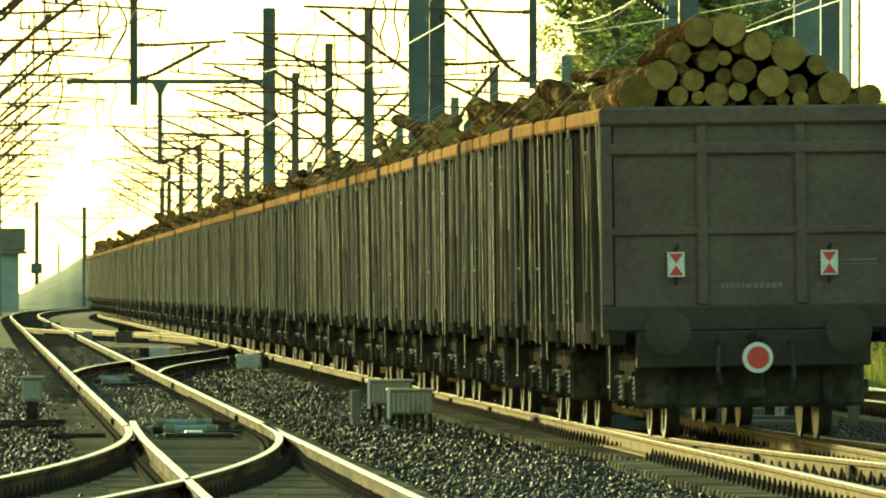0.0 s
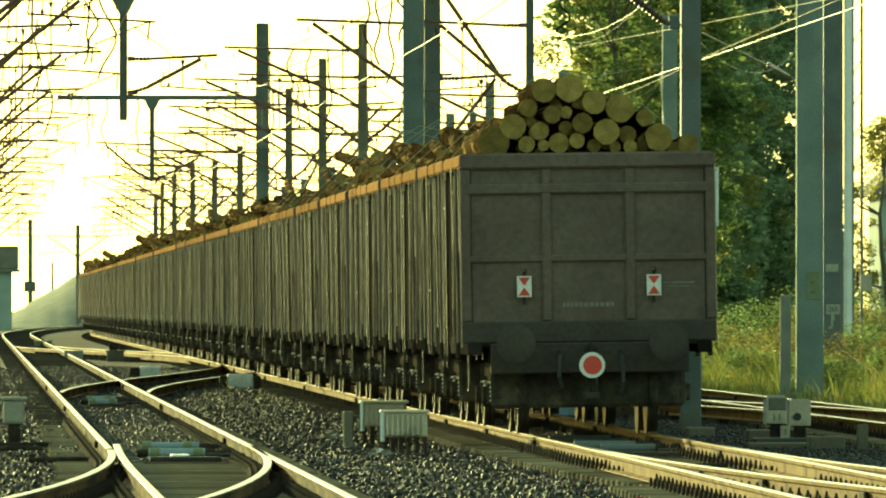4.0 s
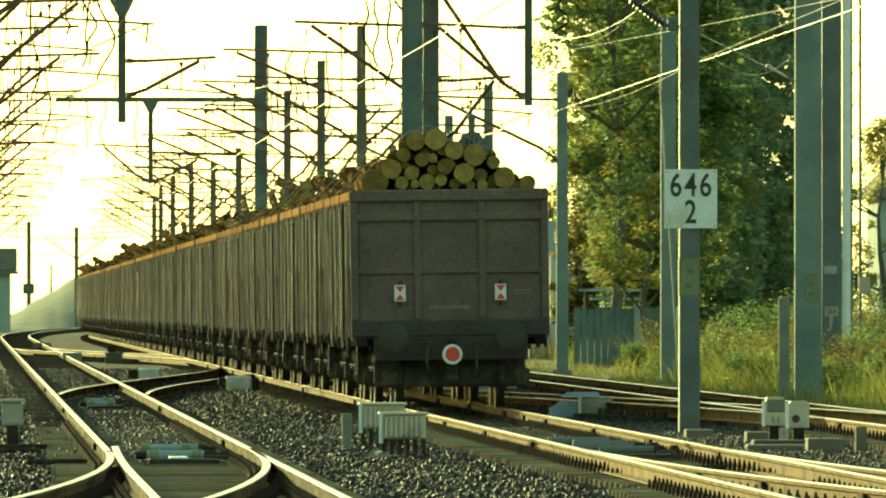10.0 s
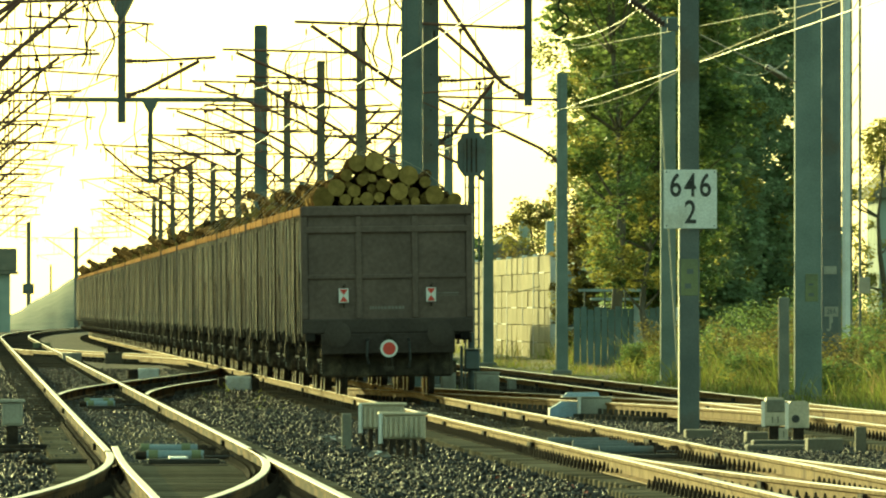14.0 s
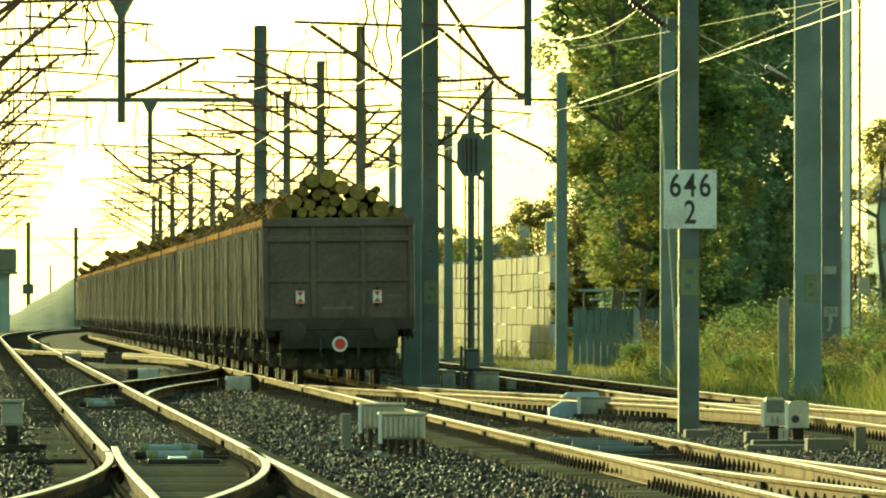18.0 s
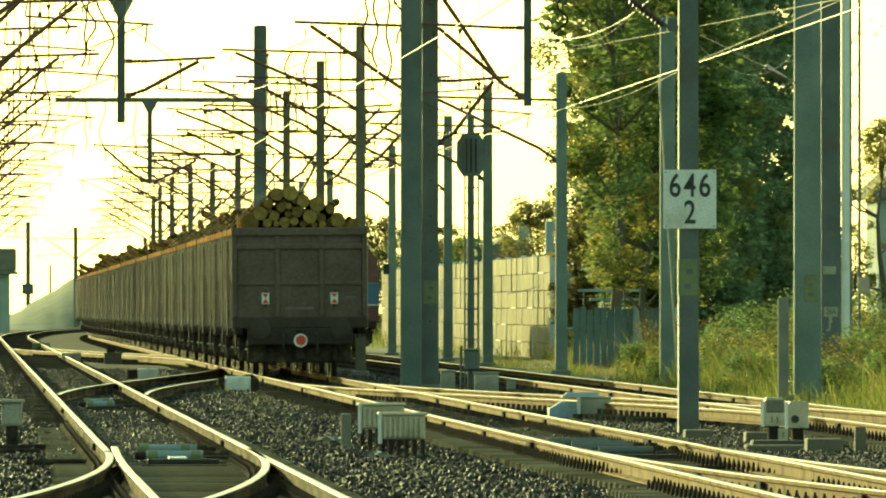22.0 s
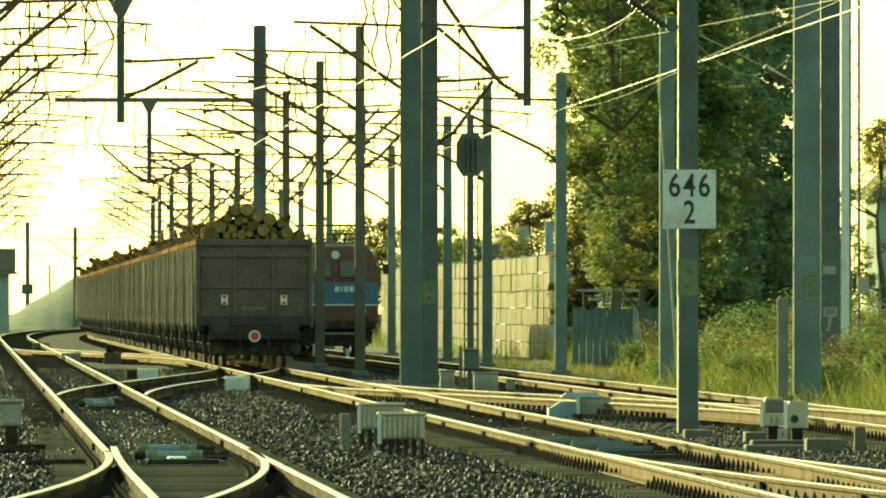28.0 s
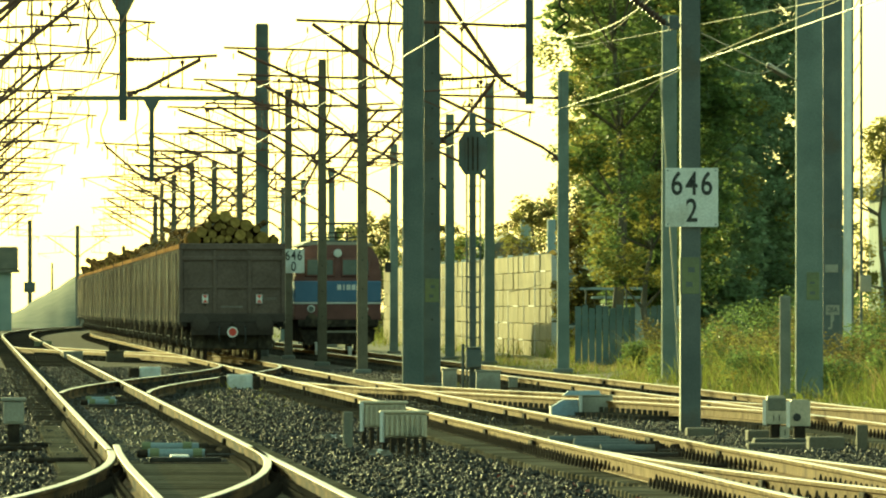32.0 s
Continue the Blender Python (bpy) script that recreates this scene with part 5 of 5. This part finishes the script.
def wagon_pose(back):
    """The pose of a wagon whose rear buffers stand at back metres along the line."""
    a, b = back + 2.52, back + 11.52
    xa, xb = line_b(a), line_b(b)
    yaw = math.degrees(math.atan2(xa - xb, 9.0))
    cant = -0.8 * min(1.0, max(0.0, (300 - back) / 100))
    return pose(xa + (xa - xb) * 2.52 / 9, back, 0, 0, cant, yaw)


rng = random.Random(11)
# the log ends above the rear wall of the last wagon: x, z, radius
REAR = [(-.49, 3.95, .142), (-.18, 3.955, .168), (.09, 3.81, .132), (.40, 3.74, .157), (.67, 3.62, .10), (.82, 3.40, .162), (-.82, 3.535, .142), (-.66, 3.74, .10),
        (-.40, 3.675, .104), (-.22, 3.69, .072), (-.04, 3.57, .113), (-.235, 3.525, .072), (-.53, 3.50, .11), (.235, 3.465, .144), (.49, 3.44, .10), (-.31, 3.345, .113),
        (-.11, 3.37, .085), (.095, 3.30, .08), (-.50, 3.315, .063), (-.69, 3.32, .10), (-1.05, 3.345, .19), (.33, 3.29, .063), (.50, 3.29, .075), (1.17, 3.29, .118), (1.03, 3.235, .095)]
heap = []                                     # cross-section of the other heaps: x, z, radius
for z, xa, xb, r in [(3.10, -1.27, 1.30, .125), (3.33, -1.16, 1.18, .115), (3.53, -.94, 1.0, .112), (3.70, -.70, .66, .115)]:
    x = xa
    while x < xb:
        q = r * rng.uniform(.62, 1.30)
        heap.append((x + q, z + rng.uniform(-.02, .02), q * .96))
        x += 2.04 * q
log_meshes = []
for k in range(6):
    s = Shape()
    rows = []
    for i in range(7):
        rows.append((4.05 * i / 6, .15 * (1.04 - .05 * i / 3 * rng.random()) * rng.uniform(.94, 1.06)))
    n = 12
    vs = [(r * math.cos(6.2832 * i / n) * rng.uniform(.95, 1.05) + .02 * math.sin(y + k), y, r * math.sin(6.2832 * i / n) * rng.uniform(.95, 1.05)) for y, r in rows for i in range(n)]
    s.add(vs, [(j * n + i, j * n + (i + 1) % n, (j + 1) * n + (i + 1) % n, (j + 1) * n + i) for j in range(6) for i in range(n)])
    s.k = 1
    s.add([vs[i] for i in range(n)], [tuple(range(n))])
    s.add([vs[6 * n + i] for i in range(n)], [tuple(range(n))])
    log_meshes.append(s.mesh("log", bark_mat, wood_end_mat, smooth=True))


def log_places(stack, seed):
    """Where the logs of one of a wagon's three stacks lie: the rear one of the last wagon neat, the others tumbled."""
    q = random.Random(40 + seed)
    if seed == 0:
        rows = REAR + [(-1.0, 3.10, .15), (-.7, 3.08, .14), (-.4, 3.08, .14), (-.1, 3.08, .14), (.2, 3.08, .14), (.5, 3.08, .14), (.8, 3.08, .14), (1.1, 3.08, .13)]
        for k in range(34):                   # thin logs showing in the gaps, a little deeper
            x = q.uniform(-1.0, 1.0)
            z = q.uniform(3.22, max(3.26, 3.92 - .62 * abs(x + .15)))
            yield (x, .98 + q.uniform(-.05, .06), z, 0, q.uniform(-.5, .5), q.randrange(6), q.uniform(.3, .5), .95, q.uniform(0, 360))
        for x, z, r in rows:
            yield (x, .78 + q.uniform(-.08, .10), z, q.uniform(-.5, .5), q.uniform(-.7, .7), q.randrange(6), r / .15, 1.0, q.uniform(0, 360))
        return
    full, side = q.uniform(.62, 1.0), q.uniform(-.2, .2)
    for x, z, r in heap:
        messy = .35 + 1.0 * (z > 3.25) + .7 * (z > 3.45)
        z = 3.10 + (z - 3.10) * full * (1 - .25 * abs(x * .6 - side))
        yield (x + q.uniform(-.07, .07), .78 + stack * 4.22 + q.uniform(-.45, .5), z + q.uniform(-.09, .10) * messy,
               q.uniform(-2.2, 2.2) * messy, q.uniform(-3.2, 3.2) * messy, q.randrange(6), r / .15 * q.uniform(.6, 1.15), q.uniform(.6, 1.08), q.uniform(0, 360))
    for k in range(6):                        # loose logs thrown on top
        x = q.uniform(-.75, .75)
        yield (x, 1.0 + stack * 4.22 + q.uniform(-.3, 1.2), 3.10 + (.66 - .42 * abs(x)) * full + q.uniform(-.06, .05), q.uniform(-2.5, 2.5), q.uniform(-10, 10), q.randrange(6), q.uniform(.35, .8), q.uniform(.35, .8), q.uniform(0, 360))


def stack_mesh(stack, seed):
    """A whole stack of logs in one mesh for the wagons far off."""
    vs, fs, mi = [], [], []
    for x, y, z, rx, rz, k, sc, ln, spin in log_places(stack, seed):
        m = pose(x, y, z, rx, 0, rz) @ pose(0, 0, 0, 0, spin, 0) @ Matrix.Diagonal((sc, ln, sc, 1))
        me = log_meshes[k]
        o = len(vs)
        vs += [tuple(m @ p.co) for p in me.vertices]
        fs += [tuple(o + i for i in p.vertices) for p in me.polygons]
        mi += [p.material_index for p in me.polygons]
    s = Shape()
    s.v, s.f, s.mi = vs, fs, mi
    return s.mesh("timber_load", bark_mat, wood_end_mat, smooth=True)


def build_wagon(detail):
    w = thing("freight_wagon", pose(0, 0, 0), "rust-brown open freight wagon heaped with cut logs", "freight wagon", "wagons of the timber train")
    H = HALF - .12
    # walls and floor
    for q in (-1, 1):
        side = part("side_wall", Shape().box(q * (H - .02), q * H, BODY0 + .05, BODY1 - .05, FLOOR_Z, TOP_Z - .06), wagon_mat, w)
        part("top_rail", Shape().box(q * (H - .10), q * (HALF), BODY0, BODY1, TOP_Z - .15, TOP_Z, .025), top_rail_mat, side, "worn pale top rail")
        for y in (BODY0 + 4.6, BODY0 + 9.4) if detail else ():
            part("rail_strap", Shape().box(q * (HALF - .11), q * (HALF + .006), y - .06, y + .06, TOP_Z - .17, TOP_Z + .006, .01), wagon_mat, side, "dark steel strap")
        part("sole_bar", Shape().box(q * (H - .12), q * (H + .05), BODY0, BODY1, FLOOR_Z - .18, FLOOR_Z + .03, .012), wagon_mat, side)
        tr = random.Random(5 + q)
        for i in range(11):
            y = BODY0 + .10 + i * (BODY1 - BODY0 - .2) / 10
            y += tr.uniform(-.35, .35) if 0 < i < 10 else 0
            lean, r = tr.uniform(-.12, .12), tr.choice((.010, .012, .015, .018, .024))
            low = FLOOR_Z - tr.uniform(.02, .12)
            part("side_post", Shape().tube((q * (HALF - r), y + lean, low), (q * (HALF - r), y - lean, TOP_Z - .14), r, r * .85, n=10), post_mat, side, smooth=True)
            if i % 2:
                part("post_foot", Shape().tube((q * (HALF - r), y + lean, low - .16), (q * (HALF - r), y + lean, low + .02), .03, .022, n=8), under_mat, side)
                lean, yy, rr = tr.uniform(-.25, .25), y + tr.uniform(-.5, .5), tr.uniform(.008, .014)
                part("stake", Shape().tube((q * (HALF + .004), yy + lean, FLOOR_Z - tr.uniform(-.5, .2)), (q * (HALF + .002), yy - lean, TOP_Z - tr.uniform(.15, .3)), rr, rr * .8, n=6), stake_mat, side)
        # added pale heads at random places that imitate sparkling glints
        for k in range(7 if detail else 0):
            yb, zb = tr.uniform(BODY0 + .3, BODY1 - .3), tr.uniform(FLOOR_Z + .1, TOP_Z - .3)
            part("side_bolt", Shape().lathe((q * (HALF - .01), yb, zb), (q, 0, 0), [(0, .016), (.022, .016), (.03, .008)], 8), sunlit_wire_mat, side)
        for y in (4.2, 4.9, 9.1, 9.8):
            part("locking_bar", Shape().tube((q * (HALF + .01), y, FLOOR_Z - .2), (q * (HALF + .01), y, TOP_Z - .25), .014, n=6), wheel_mat, side)
        tr = random.Random(5 + q)
        for i in range(7 if detail else 0):
            y = BODY0 + .4 + i * 1.85 + tr.uniform(-.2, .2)
            part("lashing_wire", Shape().tube((q * (HALF + .008), y, TOP_Z - .14), (q * (HALF + .012), y + tr.uniform(-.5, .5), TOP_Z - tr.uniform(.6, 1.9)), .006, n=4), sunlit_wire_mat, side)
    for y in (2.6, 7.9) if detail else ():
        pts = [(-HALF - .005, y, TOP_Z - .02), (-HALF + .03, y + .05, TOP_Z + .03), (-.75, y + .25, 3.90), (-.25, y + .35, 4.22), (.25, y + .4, 4.10), (.8, y + .5, 3.80), (HALF - .03, y + .6, TOP_Z + .03), (HALF + .005, y + .6, TOP_Z - .02)]
        part("lashing_cable", Shape().line(pts, .0035, 5), sunlit_wire_mat, w, "pale lashing cable over the logs")
    part("floor", Shape().box(-H, H, BODY0 + .05, BODY1 - .05, FLOOR_Z - .08, FLOOR_Z), under_mat, w)
    part("load_bed", Shape().box(-H + .05, H - .05, BODY0 + .15, BODY1 - .15, FLOOR_Z, 2.98), bark_mat, w, "packed logs below the wagon's rim")
    for y, d in ((BODY0, 1), (BODY1, -1)):
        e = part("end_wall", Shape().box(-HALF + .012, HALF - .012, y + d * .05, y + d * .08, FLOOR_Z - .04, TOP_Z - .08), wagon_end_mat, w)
        part("top_beam", Shape().box(-HALF + .01, HALF - .01, y - d * .02, y + d * .14, TOP_Z - .17, TOP_Z + .01, .025), wagon_end_mat, e)
        part("upper_beam", Shape().box(-HALF + .05, HALF - .05, y - d * .006, y + d * .05, TOP_Z - .46, TOP_Z - .34, .02), wagon_end_mat, e)
        part("middle_beam", Shape().box(-HALF + .05, HALF - .05, y + d * .01, y + d * .05, 1.98, 2.06, .015), wagon_end_mat, e)
        part("lower_beam", Shape().box(-HALF + .015, HALF - .015, y - d * .01, y + d * .06, FLOOR_Z - .05, FLOOR_Z + .2, .02), lower_end_mat, e)
        for x in (-HALF + .07, -.48, .48, HALF - .07):
            part("end_post", Shape().box(x - .055, x + .055, y, y + d * .052, FLOOR_Z + .2, TOP_Z - .17, .02), wagon_end_mat, e)
        part("buffer_beam", Shape().box(-1.14, 1.14, y - d * .02, y + d * .14, .70, FLOOR_Z - .05, .015), lower_end_mat, w)
        for x in (-.875, .875):
            part("buffer", Shape().lathe((x, y - d * .02, 1.04), (0, -d, 0), [(0, .15), (.05, .15), (.06, .11), (.34, .10), (.36, .08), (.52, .08), (.54, .22), (.58, .225), (.60, .20)], 18), lower_end_mat, w, smooth=True)
        part("coupling", Shape().tube((0, y - d * .05, 1.02), (0, y - d * .38, .98), .035, n=8).tube((.05, y - d * .34, .99), (.05, y - d * .22, .45), .022, n=6).tube((-.05, y - d * .34, .99), (-.05, y - d * .22, .45), .022, n=6).box(-.09, .09, y - d * .26, y - d * .18, .40, .48, .01), under_mat, w)
        for x in (-.35, .35):
            part("brake_hose", Shape().line([(x, y, .95), (x * 1.02, y - d * .18, .9), (x * 1.05, y - d * .24, .62 - .1 * x), (x * .97, y - d * .2, .5 - .1 * x)], .025, 6), black_mat, w)
    part("centre_sill", Shape().box(-.22, .22, BODY0 + .2, BODY1 - .2, .66, FLOOR_Z - .05), under_mat, w)
    part("brake_cylinder", Shape().lathe((.3, 6.2, .72), (0, 1, 0), [(0, .05), (.02, .2), (.7, .2), (.75, .06)], 14), under_mat, w)
    part("brake_rigging", Shape().tube((-.7, 3, .62), (-.7, 11, .62), .025, n=6).tube((.7, 3, .66), (.7, 11, .66), .025, n=6), under_mat, w)
    for y in (4.5, 5.3, 7.4, 8.3, 9.4):
        part("brake_lever", Shape().box(-.75, -.68, y - .05, y + .05, .36, .95, .01).box(.60, .68, y - .05, y + .05, .40, .95, .01).box(-.75, .68, y - .03, y + .03, .42, .48), under_mat, w)
    part("air_tank", Shape().lathe((-.55, 7.0, .70), (0, 1, 0), [(0, .08), (.05, .20), (1.2, .20), (1.25, .08)], 14), under_mat, w)
    part("step", Shape().line([(-1.38, BODY0 + .15, .95), (-1.38, BODY0 + .15, .52), (-1.38, BODY0 + .50, .52), (-1.38, BODY0 + .50, .95)], .016, 6), wheel_mat, w)
    part("step", Shape().line([(1.38, BODY1 - .15, .95), (1.38, BODY1 - .15, .52), (1.38, BODY1 - .50, .52), (1.38, BODY1 - .50, .95)], .016, 6), wheel_mat, w)
    # running gear
    for yb in (2.52, 11.52):
        b = part("bogie", Shape().box(-.9, .9, yb - .22, yb + .22, .5, .80, .03), under_mat, w)
        for q in (-1, 1):
            sf = Shape()
            sf.prism([(yb - 1.3, .66), (yb + 1.3, .66), (yb + 1.25, .82), (yb - 1.25, .82)], q * .93, q * 1.08, "x")
            sf.prism([(yb - .45, .66), (yb - .28, .38), (yb + .28, .38), (yb + .45, .66)], q * .93, q * 1.08, "x")
            part("side_frame", sf, under_mat, b)
            part("end_beam", Shape().box(-1.12, 1.12, yb + q * 1.36 - .05, yb + q * 1.36 + .05, .30, .82, .04), under_mat, b)
            part("brake_beam", Shape().box(-.82, .82, yb + q * .38 - .04, yb + q * .38 + .04, .30, .40, .01), under_mat, b)
            for ya in (yb - .9, yb + .9):
                part("axle_box", Shape().box(q * .95, q * 1.15, ya - .13, ya + .13, .33, .60, .03).tube((q * 1.14, ya, .46), (q * 1.20, ya, .46), .10, n=12), under_mat, b)
                for o in (-.24, .24):
                    rows = []
                    for i in range(5):
                        rows += [(.05 * i, .045), (.05 * i + .022, .064), (.05 * i + .04, .045)]
                    part("spring", Shape().lathe((q * 1.07, ya + o, .37), (0, 0, 1), rows, 10), spring_mat, b)
                part("brake_shoe", Shape().box(q * .70, q * .80, ya - .56, ya - .49, .34, .66, .015).tube((q * .75, ya - .53, .5), (q * .75, ya - .53, .9), .018, n=5), under_mat, b)
        for ya in (yb - .9, yb + .9):
            a = part("wheelset", Shape().tube((-1.0, 0, 0), (1.0, 0, 0), .085, n=12), wheel_mat, w, m=pose(0, ya, .46))
            for q in (-1, 1):
                wh = Shape().lathe((q * .68, 0, 0), (q, 0, 0), [(0, .485), (.03, .488), (.035, .462), (.13, .455), (.135, .40), (.09, .37), (.07, .14), (.16, .12), (.18, .10)], 28)
                wh.box(q * .735, q * .82, -.03, .03, -.36, .36)
                part("wheel", wh, wheel_mat, a, smooth=True)
    return w


def tail_gear(w):
    """Plates, disc and painted marks on the rear end of the last wagon."""
    for x in (-.745, .745):
        p = part("tail_plate", Shape().box(x - .083, x + .083, BODY0 - .03, BODY0 - .02, 1.58, 1.82), white_mat, w, "white tail plate with red triangles")
        for z0, z1 in ((1.805, 1.71), (1.595, 1.69)):
            part("red_triangle", Shape().prism([(x - .07, z0), (x + .07, z0), (x, z1)], BODY0 - .036, BODY0 - .032), red_mat, p)
        part("plate_holder", Shape().box(x - .015, x + .015, BODY0 - .022, BODY0 + .02, 1.50, 1.87, .004).line([(x, BODY0 - .025, 1.82), (x + .03, BODY0 - .03, 1.88), (x + .01, BODY0, 1.9)], .008), iron_mat, p)
    d = part("tail_disc", Shape().lathe((0, BODY0 - .44, .79), (0, -1, 0), [(0, .148), (.008, .148)], 32), white_mat, w, "round white-rimmed red tail disc")
    part("disc_face", Shape().lathe((.005, BODY0 - .449, .79), (0, -1, 0), [(0, .108), (.003, .108)], 32), red_mat, d)
    part("disc_hook", Shape().line([(0, BODY0 - .43, .92), (0, BODY0 - .42, 1.0), (0, BODY0 - .36, 1.04)], .012), iron_mat, d)
    q = random.Random(2)
    x = -.30
    while x < .28:
        c = q.choice((.03, .045, .05))
        part("stencil_mark", Shape().box(x, x + c, BODY0 + .043, BODY0 + .049, 1.46, 1.51), faded_mark_mat, w, "worn pale stencil mark")
        x += c + .015
    for z0, z1 in ((1.715, 1.735), (1.68, 1.69)):
        part("mark_line", Shape().box(.62, 1.22, BODY0 + .043, BODY0 + .049, z0, z1), faded_mark_mat, w)


wagons = [build_wagon(1)]
stacks = [stack_mesh(k, 100 + 3 * j + k) for j in range(4) for k in range(3)]
first = wagons[0]
N_NEAR = 7


def far_wagon():
    """The same wagon with its small pieces joined by kind, for the far part of the train."""
    src = build_wagon(0)
    w = thing("freight_wagon", pose(0, 0, 0), "rust-brown open freight wagon heaped with cut logs", "freight wagon", "wagons of the timber train")
    joined = {}
    for o in src.children_recursive:
        m = Matrix.Identity(4)
        q = o
        while q is not src:
            m = q.matrix_basis @ m
            q = q.parent
        kind = o.name.split(".")[0]
        if kind in ("stake", "side_post", "post_foot", "locking_bar", "top_rail", "sole_bar", "side_wall"):
            kind = "side_wall" if m.translation.x == 0 and sum(v.co.x for v in o.data.vertices) < 0 else "opposite_wall"
        elif kind in ("bogie", "side_frame", "axle_box", "end_beam", "brake_beam", "spring", "brake_shoe", "wheelset", "wheel"):
            cy = sum((m @ v.co).y for v in o.data.vertices) / len(o.data.vertices)
            kind = "rear_bogie" if cy < 7 else "front_bogie"
        elif kind in ("end_wall", "top_beam", "upper_beam", "middle_beam", "lower_beam", "end_post"):
            kind = "rear_end" if sum(v.co.y for v in o.data.vertices) / len(o.data.vertices) < 7 else "front_end"
        elif kind in ("floor", "load_bed"):
            kind = "load_bed"
        else:
            kind = "underframe"
        s, mats = joined.setdefault(kind, (Shape(), []))
        mat = o.data.materials[0]
        if mat not in mats:
            mats.append(mat)
        s.k = mats.index(mat)
        s.add([m @ v.co for v in o.data.vertices], [tuple(p.vertices) for p in o.data.polygons])
    for kind, (s, mats) in joined.items():
        tagged(part(kind, s, tuple(mats), w), kind="stuff")
    for o in [src, *src.children_recursive]:
        bpy.data.objects.remove(o)
    return w


for i in range(1, N_NEAR):
    wagons.append(copy_thing(first, wagon_pose(tail_y(0) + i * PITCH)))
wagons.append(far_wagon())
for i in range(N_NEAR + 1, N_WAGON):
    wagons.append(copy_thing(wagons[N_NEAR], wagon_pose(tail_y(0) + i * PITCH)))
first["label"] = "last rust-brown open freight wagon heaped with cut logs"
for i, w in enumerate(wagons):
    for k in range(3):
        if i < 5:
            for x, y, z, rx, rz, v, sc, ln, spin in log_places(k, 3 * i + k):
                part("log", log_meshes[v], None, w, m=pose(x, y, z, rx, 0, rz) @ pose(0, 0, 0, 0, spin, 0) @ Matrix.Diagonal((sc, ln, sc, 1)))
        else:
            tagged(part("timber_load", stacks[3 * random.randrange(4) + k], None, w, m=pose(0, 0, random.uniform(-.14, .10))), kind="stuff")
tail_gear(first)


# ---- small birds far off over the line ----
first_bird = thing("bird", pose(*there(950, 280, 1500)), "small dark bird flying far off over the line", "bird", "birds over the line")
part("body", Shape().lathe((-.17, 0, 0), (1, 0, 0), [(0, .01), (.04, .035), (.12, .06), (.22, .055), (.32, .02)], 10), black_mat, first_bird, smooth=True)
part("tail", Shape().prism([(.13, -.01), (.28, -.015), (.28, .005), (.13, .02)], -.04, .04), black_mat, first_bird)
for q in (-1, 1):
    part("wing", Shape().add([(-.08, q * .04, .02), (.06, q * .04, .02), (.10, q * .36, .17), (-.02, q * .20, .13), (-.08, q * .04, .0), (.06, q * .04, .0), (.10, q * .36, .16), (-.02, q * .20, .11)],
                             [(0, 1, 2, 3), (7, 6, 5, 4), (0, 4, 5, 1), (1, 5, 6, 2), (2, 6, 7, 3), (3, 7, 4, 0)]), black_mat, first_bird)
qb = random.Random(12)
flock = [(qb.uniform(-38, 38), qb.uniform(-30, 30), qb.uniform(-40, 40), qb.uniform(-25, 25)) for i in range(10)]
pack = [(-20, -9, 10, 0), (19, -5, -30, 15), (10, 7, 25, -10), (-17, 8, -15, 20), (1, -15, 35, 5), (8, 11, 0, -20)]
birds = [first_bird] + [copy_thing(first_bird, pose(*there(950, 280, 1500))) for i in range(len(flock) + len(pack) - 1)]


def bird_rows(spot, dx, dy, roll, turn):
    return [(t, pose(*there(px + dx, py + dy, 1500), roll, 0, turn)) for t, px, py in spot]


sway = random.Random(6)
lists = [0.0] + [sway.uniform(-.55, .55) for i in range(N_WAGON)]      # each wagon leans a little on its springs


def motions():
    for o, (dx, dy, roll, turn) in zip(birds, flock):
        walk(o, bird_rows(((0, 1260, 300), (16, 1060, 296), (17.6, 930, 286), (18, 906, 278), (18.6, 890, 320), (20, 880, 470), (21, 878, 520), (32, 878, 520)), dx, dy * (.9 + .01 * turn), roll, turn))
    for o, (dx, dy, roll, turn) in zip(birds[len(flock):], pack):
        walk(o, bird_rows(((0, 5945, 60), (27.6, 425, 42), (28, 345, 38), (28.4, 265, 37), (32, -455, 30)), dx, dy, roll, turn))
    for i, w in enumerate(wagons):
        walk(w, [(t, wagon_pose(tail_y(t) + i * PITCH) @ pose(0, 0, 0, 0, lists[i], 0)) for t in range(0, 33)])
    for w in wagons[:2]:
        for o in w.children:
            if o.name.startswith("wheelset"):
                y = o.matrix_basis.translation.y
                walk(o, [(k / 15, pose(0, y, .46) @ Matrix.Rotation(-(tail_y(k / 15) - tail_y(0)) / .46, 4, "X")) for k in range(0, 481)])


motions()
